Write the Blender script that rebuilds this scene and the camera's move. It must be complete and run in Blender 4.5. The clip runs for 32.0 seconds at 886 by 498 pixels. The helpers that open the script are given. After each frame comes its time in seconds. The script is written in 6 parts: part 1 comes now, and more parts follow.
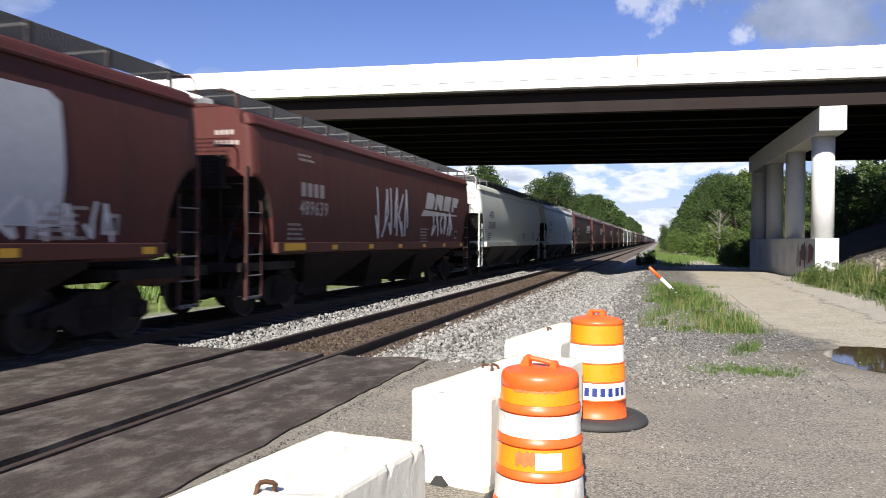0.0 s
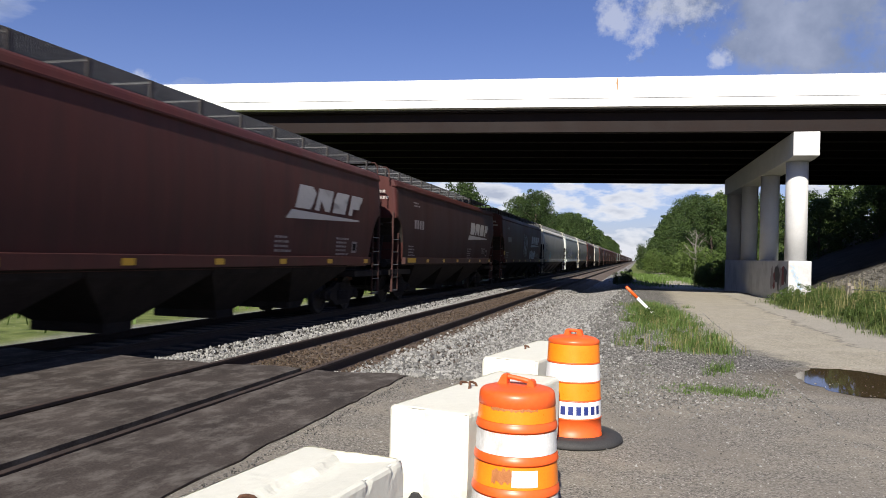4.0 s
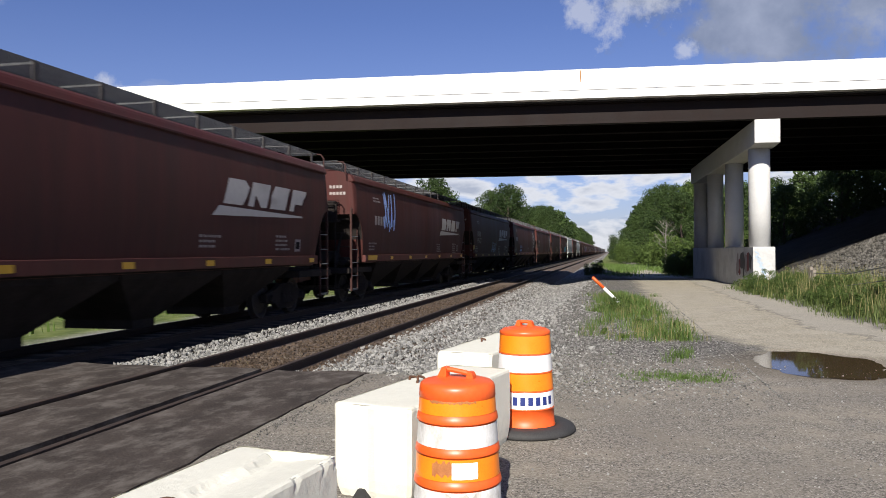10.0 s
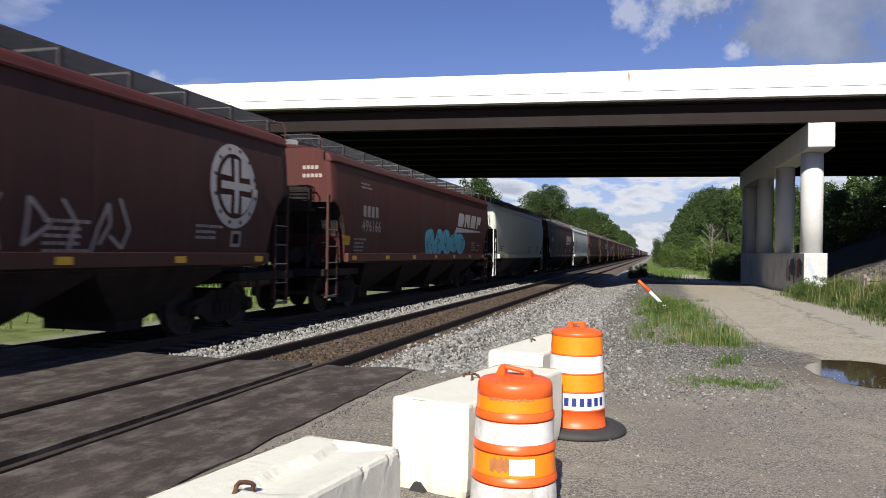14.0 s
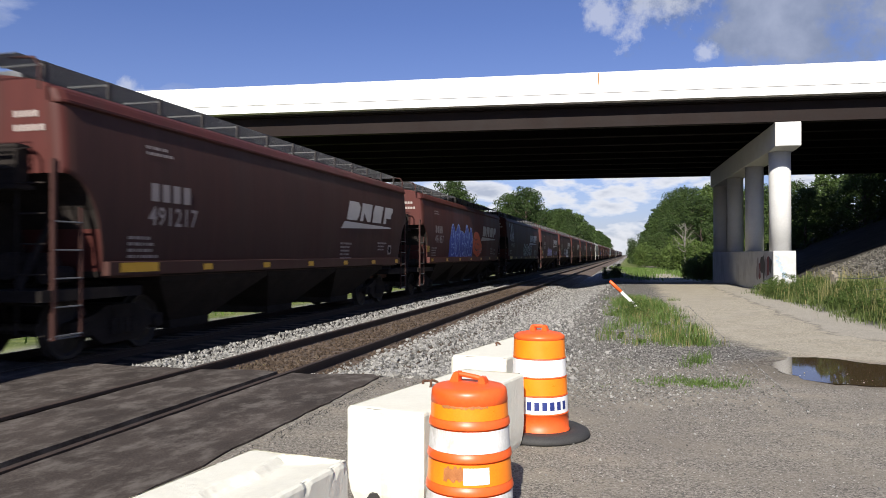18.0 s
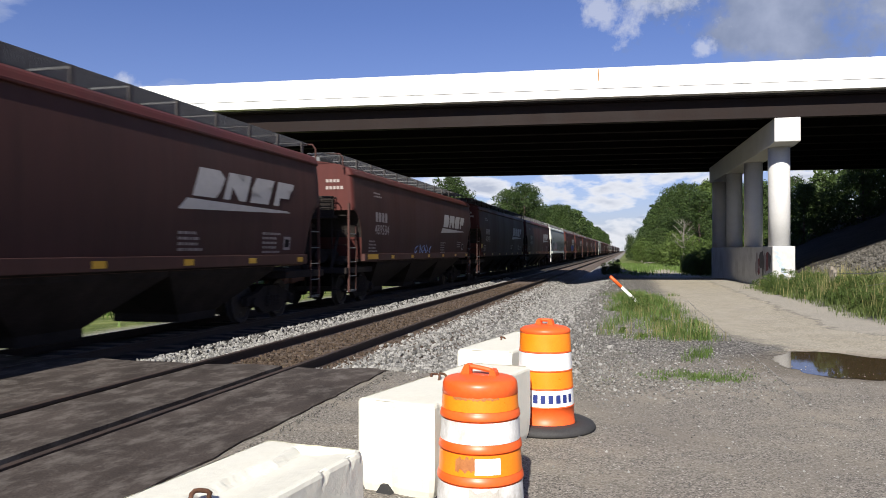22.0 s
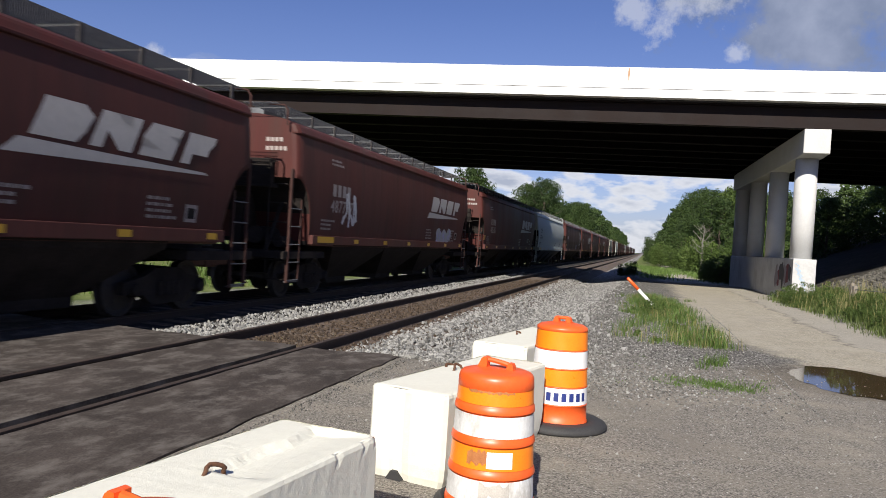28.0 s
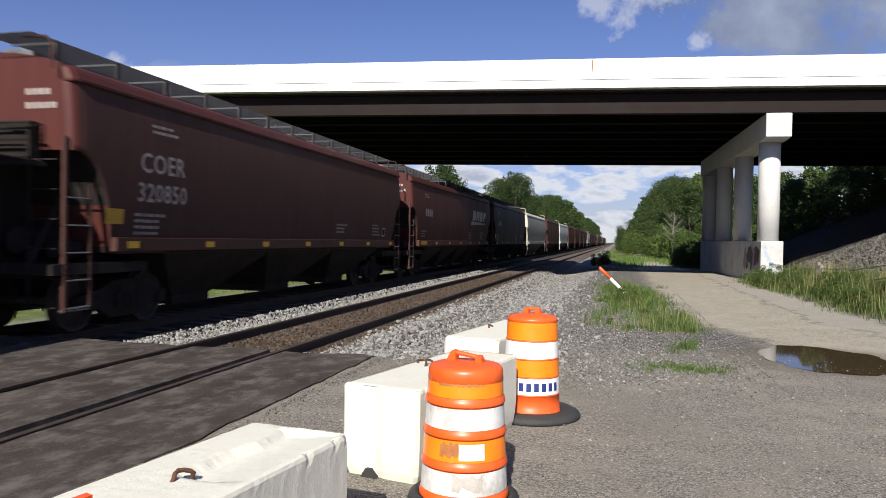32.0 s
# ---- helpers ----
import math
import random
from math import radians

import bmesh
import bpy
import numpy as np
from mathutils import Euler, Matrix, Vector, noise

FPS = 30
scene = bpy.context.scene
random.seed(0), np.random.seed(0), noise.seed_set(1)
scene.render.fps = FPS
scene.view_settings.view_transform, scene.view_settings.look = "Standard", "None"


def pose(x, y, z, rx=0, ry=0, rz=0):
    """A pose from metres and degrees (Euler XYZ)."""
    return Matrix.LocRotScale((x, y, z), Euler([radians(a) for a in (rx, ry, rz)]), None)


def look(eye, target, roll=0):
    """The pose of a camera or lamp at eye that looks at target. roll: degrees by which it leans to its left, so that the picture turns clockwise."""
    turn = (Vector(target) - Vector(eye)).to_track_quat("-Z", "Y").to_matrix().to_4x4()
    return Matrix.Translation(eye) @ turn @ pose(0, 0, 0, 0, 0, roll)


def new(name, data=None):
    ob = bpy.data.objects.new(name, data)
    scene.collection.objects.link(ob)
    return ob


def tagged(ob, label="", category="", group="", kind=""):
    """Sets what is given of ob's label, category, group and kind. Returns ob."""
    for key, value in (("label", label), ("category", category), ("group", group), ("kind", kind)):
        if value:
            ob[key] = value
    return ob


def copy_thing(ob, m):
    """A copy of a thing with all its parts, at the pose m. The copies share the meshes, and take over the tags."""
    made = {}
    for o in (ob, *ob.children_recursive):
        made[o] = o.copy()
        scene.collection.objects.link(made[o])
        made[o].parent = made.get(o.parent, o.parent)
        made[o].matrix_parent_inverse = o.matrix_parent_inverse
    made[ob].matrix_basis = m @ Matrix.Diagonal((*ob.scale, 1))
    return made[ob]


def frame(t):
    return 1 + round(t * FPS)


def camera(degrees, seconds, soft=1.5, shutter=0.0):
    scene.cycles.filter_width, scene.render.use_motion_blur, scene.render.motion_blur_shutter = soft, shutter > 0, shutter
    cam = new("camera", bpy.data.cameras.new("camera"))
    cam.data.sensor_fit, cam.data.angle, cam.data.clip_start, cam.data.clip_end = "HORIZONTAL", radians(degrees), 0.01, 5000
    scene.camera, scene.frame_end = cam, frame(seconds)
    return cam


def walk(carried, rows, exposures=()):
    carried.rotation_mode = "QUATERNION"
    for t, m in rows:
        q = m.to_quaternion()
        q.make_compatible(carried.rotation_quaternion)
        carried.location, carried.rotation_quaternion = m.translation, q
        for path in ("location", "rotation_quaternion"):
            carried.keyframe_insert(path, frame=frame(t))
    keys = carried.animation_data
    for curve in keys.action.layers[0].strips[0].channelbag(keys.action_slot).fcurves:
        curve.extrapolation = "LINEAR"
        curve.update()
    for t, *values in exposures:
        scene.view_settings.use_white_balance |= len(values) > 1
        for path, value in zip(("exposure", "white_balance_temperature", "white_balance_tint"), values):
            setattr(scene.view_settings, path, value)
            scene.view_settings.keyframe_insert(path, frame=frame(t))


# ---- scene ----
cam = camera(61.8, 32.0, soft=0.7, shutter=0.13)
PATH = [
    (0, (-0.145, -2.674, 1.582), (-0.707, -0.755, 1.557), 0.34),
    (0.5, (-0.164, -2.711, 1.582), (-0.585, -0.756, 1.534), -0.15),
    (1, (-0.183, -2.748, 1.583), (-0.598, -0.792, 1.535), -0.55),
    (1.5, (-0.187, -2.758, 1.582), (-0.609, -0.803, 1.547), -0.13),
    (2, (-0.192, -2.769, 1.581), (-0.634, -0.818, 1.582), 0.44),
    (2.5, (-0.189, -2.753, 1.589), (-0.792, -0.846, 1.602), 1.58),
    (3, (-0.187, -2.737, 1.597), (-0.776, -0.826, 1.615), 2.32),
    (3.5, (-0.159, -2.743, 1.6), (-0.708, -0.82, 1.618), 1.98),
    (5.5, (-0.117, -2.752, 1.605), (-0.529, -0.795, 1.634), 0.29),
    (6, (-0.005, -2.673, 1.606), (-0.381, -0.709, 1.642), -0.21),
    (6.5, (0.034, -2.649, 1.604), (-0.308, -0.678, 1.639), -0.20),
    (7, (0.048, -2.676, 1.601), (-0.305, -0.708, 1.633), 0.02),
    (7.5, (0.081, -2.683, 1.593), (-0.247, -0.711, 1.617), -0.01),
    (8, (0.071, -2.658, 1.592), (-0.326, -0.698, 1.611), 0.31),
    (8.5, (0.069, -2.659, 1.593), (-0.342, -0.701, 1.61), 0.59),
    (9, (0.07, -2.663, 1.594), (-0.35, -0.707, 1.608), 0.77),
    (9.5, (0.08, -2.672, 1.596), (-0.353, -0.719, 1.605), 0.14),
    (10, (0.085, -2.68, 1.59), (-0.356, -0.73, 1.598), -0.29),
    (10.5, (0.092, -2.676, 1.595), (-0.38, -0.733, 1.6), -0.52),
    (11, (0.099, -2.675, 1.594), (-0.392, -0.736, 1.596), -0.65),
    (11.5, (0.102, -2.666, 1.597), (-0.394, -0.729, 1.595), -0.76),
    (12, (0.081, -2.666, 1.605), (-0.382, -0.72, 1.616), -0.82),
    (12.5, (0.026, -2.769, 1.59), (-0.401, -0.815, 1.6), -0.95),
    (13, (-0.001, -2.797, 1.6), (-0.487, -0.857, 1.596), -0.43),
    (13.5, (-0.005, -2.794, 1.594), (-0.525, -0.863, 1.589), 0.15),
    (14, (-0.012, -2.802, 1.587), (-0.56, -0.878, 1.594), 0.81),
    (14.5, (-0.021, -2.795, 1.584), (-0.662, -0.901, 1.59), 1.64),
    (16.5, (0.004, -2.836, 1.587), (-0.54, -0.911, 1.592), 1.01),
    (17, (0.011, -2.832, 1.591), (-0.508, -0.901, 1.599), 0.46),
    (17.5, (0.056, -2.744, 1.598), (-0.445, -0.807, 1.606), 0.01),
    (18, (0.116, -2.671, 1.6), (-0.372, -0.731, 1.616), -0.12),
    (18.5, (0.138, -2.653, 1.594), (-0.339, -0.711, 1.618), -0.78),
    (19, (0.147, -2.648, 1.6), (-0.314, -0.702, 1.621), -1.11),
    (19.5, (0.143, -2.644, 1.597), (-0.309, -0.695, 1.616), -1.20),
    (20, (0.127, -2.641, 1.598), (-0.349, -0.699, 1.614), -1.08),
    (20.5, (0.127, -2.638, 1.594), (-0.401, -0.709, 1.607), -0.78),
    (21, (0.129, -2.649, 1.597), (-0.415, -0.725, 1.603), -0.31),
    (21.5, (0.092, -2.679, 1.6), (-0.455, -0.756, 1.605), -0.29),
    (22, (0.054, -2.746, 1.588), (-0.429, -0.806, 1.593), -0.16),
    (22.5, (0.06, -2.754, 1.589), (-0.415, -0.811, 1.589), 0.01),
    (23, (0.062, -2.77, 1.587), (-0.399, -0.823, 1.584), 0.14),
    (23.5, (0.061, -2.767, 1.585), (-0.385, -0.818, 1.579), -0.03),
    (24, (0.066, -2.768, 1.59), (-0.368, -0.816, 1.581), -0.09),
    (24.5, (0.056, -2.767, 1.59), (-0.365, -0.812, 1.579), 0.46),
    (25, (0.056, -2.763, 1.591), (-0.353, -0.806, 1.582), 0.80),
    (25.5, (0.06, -2.764, 1.59), (-0.34, -0.805, 1.584), 0.99),
    (27.5, (0.012, -2.748, 1.582), (-0.494, -0.813, 1.569), 3.23),
    (28, (-0.004, -2.736, 1.588), (-0.529, -0.806, 1.564), 3.60),
    (28.5, (0.006, -2.733, 1.587), (-0.516, -0.802, 1.574), 3.09),
    (29, (0.024, -2.737, 1.583), (-0.474, -0.8, 1.576), 2.61),
    (29.5, (0.043, -2.751, 1.587), (-0.438, -0.81, 1.56), 2.12),
    (30, (0.042, -2.756, 1.586), (-0.425, -0.812, 1.557), 1.80),
    (30.5, (0.039, -2.759, 1.586), (-0.423, -0.814, 1.561), 1.82),
    (31, (0.04, -2.755, 1.586), (-0.422, -0.809, 1.562), 2.09),
    (31.5, (0.053, -2.754, 1.578), (-0.414, -0.81, 1.553), 1.90),
    (32, (0.067, -2.749, 1.578), (-0.391, -0.803, 1.551), 1.04),
]
EXPOSURES = [(0.0, 1.05), (0.4, 0.62), (1.0, 0.48), (2.0, 0.45), (3.0, 0.69), (6.0, 0.68), (9.0, 0.63), (14.0, 0.64), (19.0, 0.72), (23.0, 0.72), (25.0, 0.64), (28.0, 0.60), (32.0, 0.61)]
walk(cam, [(t, look(eye, target, roll)) for t, eye, target, roll in PATH], EXPOSURES)

# ---- sky and sun ----
SUN_TO = Vector((0.085, -1.48, 1.0)).normalized()
sun_data = bpy.data.lights.new("sun", "SUN")
sun_data.energy, sun_data.angle, sun_data.color = 5.0, radians(0.53), (1.0, 0.94, 0.85)
sun = new("sun", sun_data)
sun.matrix_basis = Matrix.Translation((0, -20, 40)) @ SUN_TO.to_track_quat("Z", "Y").to_matrix().to_4x4()

world = bpy.data.worlds.new("sky")
scene.world = world
world.use_nodes = True


def node(nt, kind, **values):
    n = nt.nodes.new(kind)
    for key, v in values.items():
        if key in n.inputs:
            n.inputs[key].default_value = v
    return n


def mix_rgb(nt, fac, a, b, blend="MIX"):
    n = nt.nodes.new("ShaderNodeMix")
    n.data_type, n.blend_type = "RGBA", blend
    for socket, v in ((n.inputs[0], fac), (n.inputs[6], a), (n.inputs[7], b)):
        if isinstance(v, bpy.types.NodeSocket):
            nt.links.new(v, socket)
        elif isinstance(v, (int, float)):
            socket.default_value = v
        else:
            socket.default_value = (*v[:3], 1)
    return n.outputs[2]


def ramp(nt, fac, stops):
    n = nt.nodes.new("ShaderNodeValToRGB")
    el = n.color_ramp.elements
    while len(el) < len(stops):
        el.new(0.5)
    for e, (at, c) in zip(el, stops):
        e.position = at
        e.color = (c, c, c, 1) if isinstance(c, (int, float)) else (*c, 1)
    nt.links.new(fac, n.inputs[0])
    return n.outputs[0]


def maths(nt, op, a, b=0.0):
    n = nt.nodes.new("ShaderNodeMath")
    n.operation = op
    for socket, v in zip(n.inputs, (a, b)):
        if isinstance(v, bpy.types.NodeSocket):
            nt.links.new(v, socket)
        else:
            socket.default_value = v
    return n.outputs[0]


def build_sky():
    nt = world.node_tree
    nt.nodes.clear()
    out, bg = nt.nodes.new("ShaderNodeOutputWorld"), nt.nodes.new("ShaderNodeBackground")
    sky = nt.nodes.new("ShaderNodeTexSky")
    sky.sky_type, sky.sun_disc = "NISHITA", False
    sky.sun_elevation = math.asin(SUN_TO.z)
    sky.sun_rotation = math.atan2(SUN_TO.x, SUN_TO.y)
    sky.air_density, sky.dust_density, sky.ozone_density = 1.0, 0.4, 2.2
    bg.inputs[1].default_value = 0.038
    co = nt.nodes.new("ShaderNodeTexCoord")
    sep = nt.nodes.new("ShaderNodeSeparateXYZ")
    nt.links.new(co.outputs["Generated"], sep.inputs[0])
    # cloud layer: the direction laid onto a flat sheet overhead
    up = maths(nt, "ADD", maths(nt, "MAXIMUM", sep.outputs[2], 0.0), 0.09)
    comb = nt.nodes.new("ShaderNodeCombineXYZ")
    nt.links.new(maths(nt, "DIVIDE", sep.outputs[0], up), comb.inputs[0])
    nt.links.new(maths(nt, "DIVIDE", sep.outputs[1], up), comb.inputs[1])
    big = node(nt, "ShaderNodeTexNoise", Scale=CLOUD_SCALE, Detail=9.0, Roughness=0.56)
    big.noise_dimensions = "4D"
    big.inputs["W"].default_value = CLOUD_SEED
    nt.links.new(comb.outputs[0], big.inputs["Vector"])
    shade = node(nt, "ShaderNodeTexNoise", Scale=CLOUD_SCALE * 1.6, Detail=6.0, Roughness=0.6)
    shade.noise_dimensions = "4D"
    shade.inputs["W"].default_value = 7.7
    nt.links.new(comb.outputs[0], shade.inputs["Vector"])
    # thicker cloud low over the horizon and off to the east side
    thick = ramp(nt, big.outputs["Fac"], [(0.60, 0.0), (0.70, 0.85), (0.8, 1.0)])
    squash = nt.nodes.new("ShaderNodeMapping")
    squash.inputs["Scale"].default_value = (1.0, 1.0, 2.6)
    nt.links.new(co.outputs["Generated"], squash.inputs[0])
    heap = node(nt, "ShaderNodeTexNoise", Scale=13.0, Detail=9.0, Roughness=0.52)
    heap.noise_dimensions = "4D"
    heap.inputs["W"].default_value = HEAP_SEED
    nt.links.new(squash.outputs[0], heap.inputs["Vector"])
    near_horizon = ramp(nt, sep.outputs[2], [(0.0, 0.30), (0.09, 0.30), (0.13, 0.18), (0.17, 0.0)])
    heaped = maths(nt, "SUBTRACT", maths(nt, "ADD", heap.outputs["Fac"], near_horizon), 0.27)
    heap_cover = ramp(nt, heaped, [(0.49, 0.0), (0.56, 0.92)])
    heap_tone = ramp(nt, heaped, [(0.53, (14.0, 14.2, 15.0)), (0.60, (12.0, 12.4, 13.6)), (0.70, (7.5, 8.2, 10.0))])
    grey = ramp(nt, maths(nt, "ADD", maths(nt, "MULTIPLY", big.outputs["Fac"], 0.6), maths(nt, "MULTIPLY", shade.outputs["Fac"], 0.4)), [(0.47, (19.0, 19.0, 19.5)), (0.53, (14.0, 14.6, 16.5)), (0.60, (5.6, 6.6, 9.2))])
    haze = ramp(nt, sep.outputs[2], [(0.0, 0.30), (0.10, 0.10), (0.3, 0.0)])
    blue = mix_rgb(nt, 1.0, sky.outputs[0], (1.06, 1.10, 1.66), 'MULTIPLY')
    hazed = mix_rgb(nt, haze, blue, (9.0, 9.8, 11.5))
    # single clouds: soft lumps round given directions, torn at the rim
    warp = node(nt, "ShaderNodeTexNoise", Scale=11.0, Detail=8.0, Roughness=0.62)
    nt.links.new(co.outputs["Generated"], warp.inputs["Vector"])
    tone = node(nt, "ShaderNodeTexNoise", Scale=7.0, Detail=6.0, Roughness=0.55)
    nt.links.new(co.outputs["Generated"], tone.inputs["Vector"])
    torn = maths(nt, "MULTIPLY", maths(nt, "SUBTRACT", warp.outputs["Fac"], 0.5), 3.4)

    def lumps(rows):
        total = None
        for *to, size in rows:
            d = nt.nodes.new("ShaderNodeVectorMath")
            d.operation = "DISTANCE"
            nt.links.new(co.outputs["Generated"], d.inputs[0])
            d.inputs[1].default_value = Vector(to).normalized()
            fall = maths(nt, "SUBTRACT", 1.0, maths(nt, "DIVIDE", d.outputs["Value"], size))
            total = fall if total is None else maths(nt, "MAXIMUM", total, fall)
        return total

    dark_body, white_tuft = lumps(GREY_CLOUDS), lumps(WHITE_CLOUDS)
    body_cover = ramp(nt, maths(nt, "ADD", dark_body, torn), [(0.05, 0.0), (0.65, 0.95)])
    wisp = node(nt, "ShaderNodeTexNoise", Scale=24.0, Detail=9.0, Roughness=0.66)
    nt.links.new(co.outputs["Generated"], wisp.inputs["Vector"])
    tuft_cover = ramp(nt, maths(nt, "ADD", white_tuft, maths(nt, "MULTIPLY", maths(nt, "SUBTRACT", wisp.outputs["Fac"], 0.5), 4.6)), [(0.12, 0.0), (0.95, 0.62)])
    body = ramp(nt, tone.outputs["Fac"], [(0.36, (3.1, 3.9, 5.8)), (0.52, (4.2, 5.0, 7.2)), (0.66, (6.2, 7.0, 9.4))])
    cloudy = mix_rgb(nt, thick, hazed, grey)
    cloudy = mix_rgb(nt, heap_cover, cloudy, heap_tone)
    cloudy = mix_rgb(nt, body_cover, cloudy, body)
    cloudy = mix_rgb(nt, tuft_cover, cloudy, (10.5, 11.0, 12.8))
    nt.links.new(cloudy, bg.inputs[0])
    nt.links.new(bg.outputs[0], out.inputs[0])


CLOUD_SCALE, CLOUD_SEED, HEAP_SEED = 0.9, 3.1, 2.3
GREY_CLOUDS = [(0.147, 0.945, 0.295, 0.085), (0.226, 0.932, 0.300, 0.085), (0.31, 0.916, 0.295, 0.09), (0.116, 0.956, 0.268, 0.045), (0.10, 0.93, 0.36, 0.11), (0.25, 0.90, 0.37, 0.14), (0.42, 0.85, 0.32, 0.12)]
WHITE_CLOUDS = [(-0.030, 0.953, 0.300, 0.040), (0.021, 0.950, 0.312, 0.042), (0.090, 0.964, 0.250, 0.018), (0.05, 0.94, 0.335, 0.06), (-0.592, 0.78, 0.203, 0.018), (0.0, 0.96, 0.280, 0.026)]
build_sky()

# ---- materials ----


def surface(name, dark, light, scale=3.0, rough=0.85, bump=0.2, metal=0.0, fine=None, spread=(0.35, 0.68), stain=None, stain_scale=0.6, stain_amount=0.5, per_object=0.0, bump_size=0.01, stretch=(1, 1, 1), spec=0.5, specks=None):
    """A two-scale weathered surface in object space."""
    m = bpy.data.materials.new(name)
    m.use_nodes = True
    nt = m.node_tree
    bsdf = nt.nodes["Principled BSDF"]
    co = nt.nodes.new("ShaderNodeTexCoord")
    place = nt.nodes.new("ShaderNodeMapping")
    place.inputs["Scale"].default_value = stretch
    info = nt.nodes.new("ShaderNodeObjectInfo")
    nt.links.new(co.outputs["Object"], place.inputs[0])
    off = nt.nodes.new("ShaderNodeVectorMath")
    off.operation = "ADD"
    rnd = nt.nodes.new("ShaderNodeCombineXYZ")
    for k in range(3):
        nt.links.new(maths(nt, "MULTIPLY", info.outputs["Random"], 37.0 + 11 * k), rnd.inputs[k])
    nt.links.new(place.outputs[0], off.inputs[0])
    nt.links.new(rnd.outputs[0], off.inputs[1])
    vec = off.outputs[0] if per_object else place.outputs[0]
    n1 = node(nt, "ShaderNodeTexNoise", Scale=scale, Detail=5.0, Roughness=0.6)
    nt.links.new(vec, n1.inputs["Vector"])
    n2 = node(nt, "ShaderNodeTexNoise", Scale=fine or scale * 14, Detail=4.0, Roughness=0.65)
    nt.links.new(vec, n2.inputs["Vector"])
    both = maths(nt, "ADD", maths(nt, "MULTIPLY", n1.outputs["Fac"], 0.55), maths(nt, "MULTIPLY", n2.outputs["Fac"], 0.45))
    col = mix_rgb(nt, ramp(nt, both, [(spread[0], 0.0), (spread[1], 1.0)]), dark, light)
    if stain:
        n3 = node(nt, "ShaderNodeTexNoise", Scale=stain_scale, Detail=6.0, Roughness=0.7)
        nt.links.new(vec, n3.inputs["Vector"])
        col = mix_rgb(nt, maths(nt, "MULTIPLY", ramp(nt, n3.outputs["Fac"], [(0.48, 0.0), (0.66, 1.0)]), stain_amount), col, stain)
    if specks:
        vor = node(nt, "ShaderNodeTexVoronoi", Scale=38.0)
        nt.links.new(vec, vor.inputs["Vector"])
        lone = maths(nt, "MULTIPLY", ramp(nt, vor.outputs["Distance"], [(0.16, 1.0), (0.26, 0.0)]), ramp(nt, vor.outputs["Color"], [(0.62, 0.0), (0.72, 1.0)]))
        col = mix_rgb(nt, lone, col, specks)
    if per_object:
        hsv = nt.nodes.new("ShaderNodeHueSaturation")
        nt.links.new(maths(nt, "ADD", maths(nt, "MULTIPLY", info.outputs["Random"], per_object), 1 - per_object / 2), hsv.inputs["Value"])
        nt.links.new(col, hsv.inputs["Color"])
        col = hsv.outputs[0]
    nt.links.new(col, bsdf.inputs["Base Color"])
    nt.links.new(ramp(nt, n1.outputs["Fac"], [(0.3, max(0.05, rough - 0.1)), (0.7, min(1.0, rough + 0.08))]), bsdf.inputs["Roughness"])
    bsdf.inputs["Metallic"].default_value = metal
    bsdf.inputs["Specular IOR Level"].default_value = spec
    if bump:
        b = node(nt, "ShaderNodeBump", Strength=bump, Distance=bump_size)
        nt.links.new(both, b.inputs["Height"])
        nt.links.new(b.outputs[0], bsdf.inputs["Normal"])
    return m


def plain(name, colour, rough=0.6, metal=0.0, vary=0.12, scale=6.0):
    c = Vector(colour)
    return surface(name, tuple(c * (1 - vary)), tuple(c * (1 + vary)), scale=scale, rough=rough, metal=metal, bump=0.05)


def leaf_material(name, a, b):
    m = bpy.data.materials.new(name)
    m.use_nodes = True
    nt = m.node_tree
    bsdf = nt.nodes["Principled BSDF"]
    geo = nt.nodes.new("ShaderNodeNewGeometry")
    info = nt.nodes.new("ShaderNodeObjectInfo")
    f = maths(nt, "ADD", maths(nt, "MULTIPLY", geo.outputs["Random Per Island"], 0.6), maths(nt, "MULTIPLY", info.outputs["Random"], 0.4))
    nt.links.new(mix_rgb(nt, f, a, b), bsdf.inputs["Base Color"])
    bsdf.inputs["Roughness"].default_value = 0.55
    bsdf.inputs["Specular IOR Level"].default_value = 0.25
    thin = node(nt, "ShaderNodeBsdfTranslucent")
    nt.links.new(mix_rgb(nt, f, tuple(1.3 * v for v in a), tuple(1.5 * v for v in b)), thin.inputs[0])
    both = node(nt, "ShaderNodeMixShader", Fac=0.25)
    nt.links.new(bsdf.outputs[0], both.inputs[1])
    nt.links.new(thin.outputs[0], both.inputs[2])
    nt.links.new(both.outputs[0], nt.nodes["Material Output"].inputs[0])
    return m


M = {}
M["panel"] = surface("crossing_asphalt", (0.030, 0.025, 0.022), (0.090, 0.075, 0.066), scale=1.6, fine=60, rough=0.92, bump=0.5, stain=(0.20, 0.185, 0.165), stain_scale=3.2, stain_amount=0.38, spec=0.12, stretch=(1.2, 0.7, 1))
M["brown_ballast"] = surface("oiled_ballast", (0.045, 0.033, 0.025), (0.16, 0.12, 0.09), scale=1.5, fine=26, rough=0.95, bump=1.0, bump_size=0.04)
M["wall_dirty"] = surface("grimy_crash_wall", (0.42, 0.42, 0.405), (0.56, 0.56, 0.545), scale=1.0, rough=0.85, bump=0.2, stain=(0.26, 0.25, 0.24), stain_scale=0.7, stain_amount=0.5)
M["rail"] = surface("rusty_rail_side", (0.018, 0.012, 0.010), (0.055, 0.034, 0.024), scale=4, rough=0.8, bump=0.2)
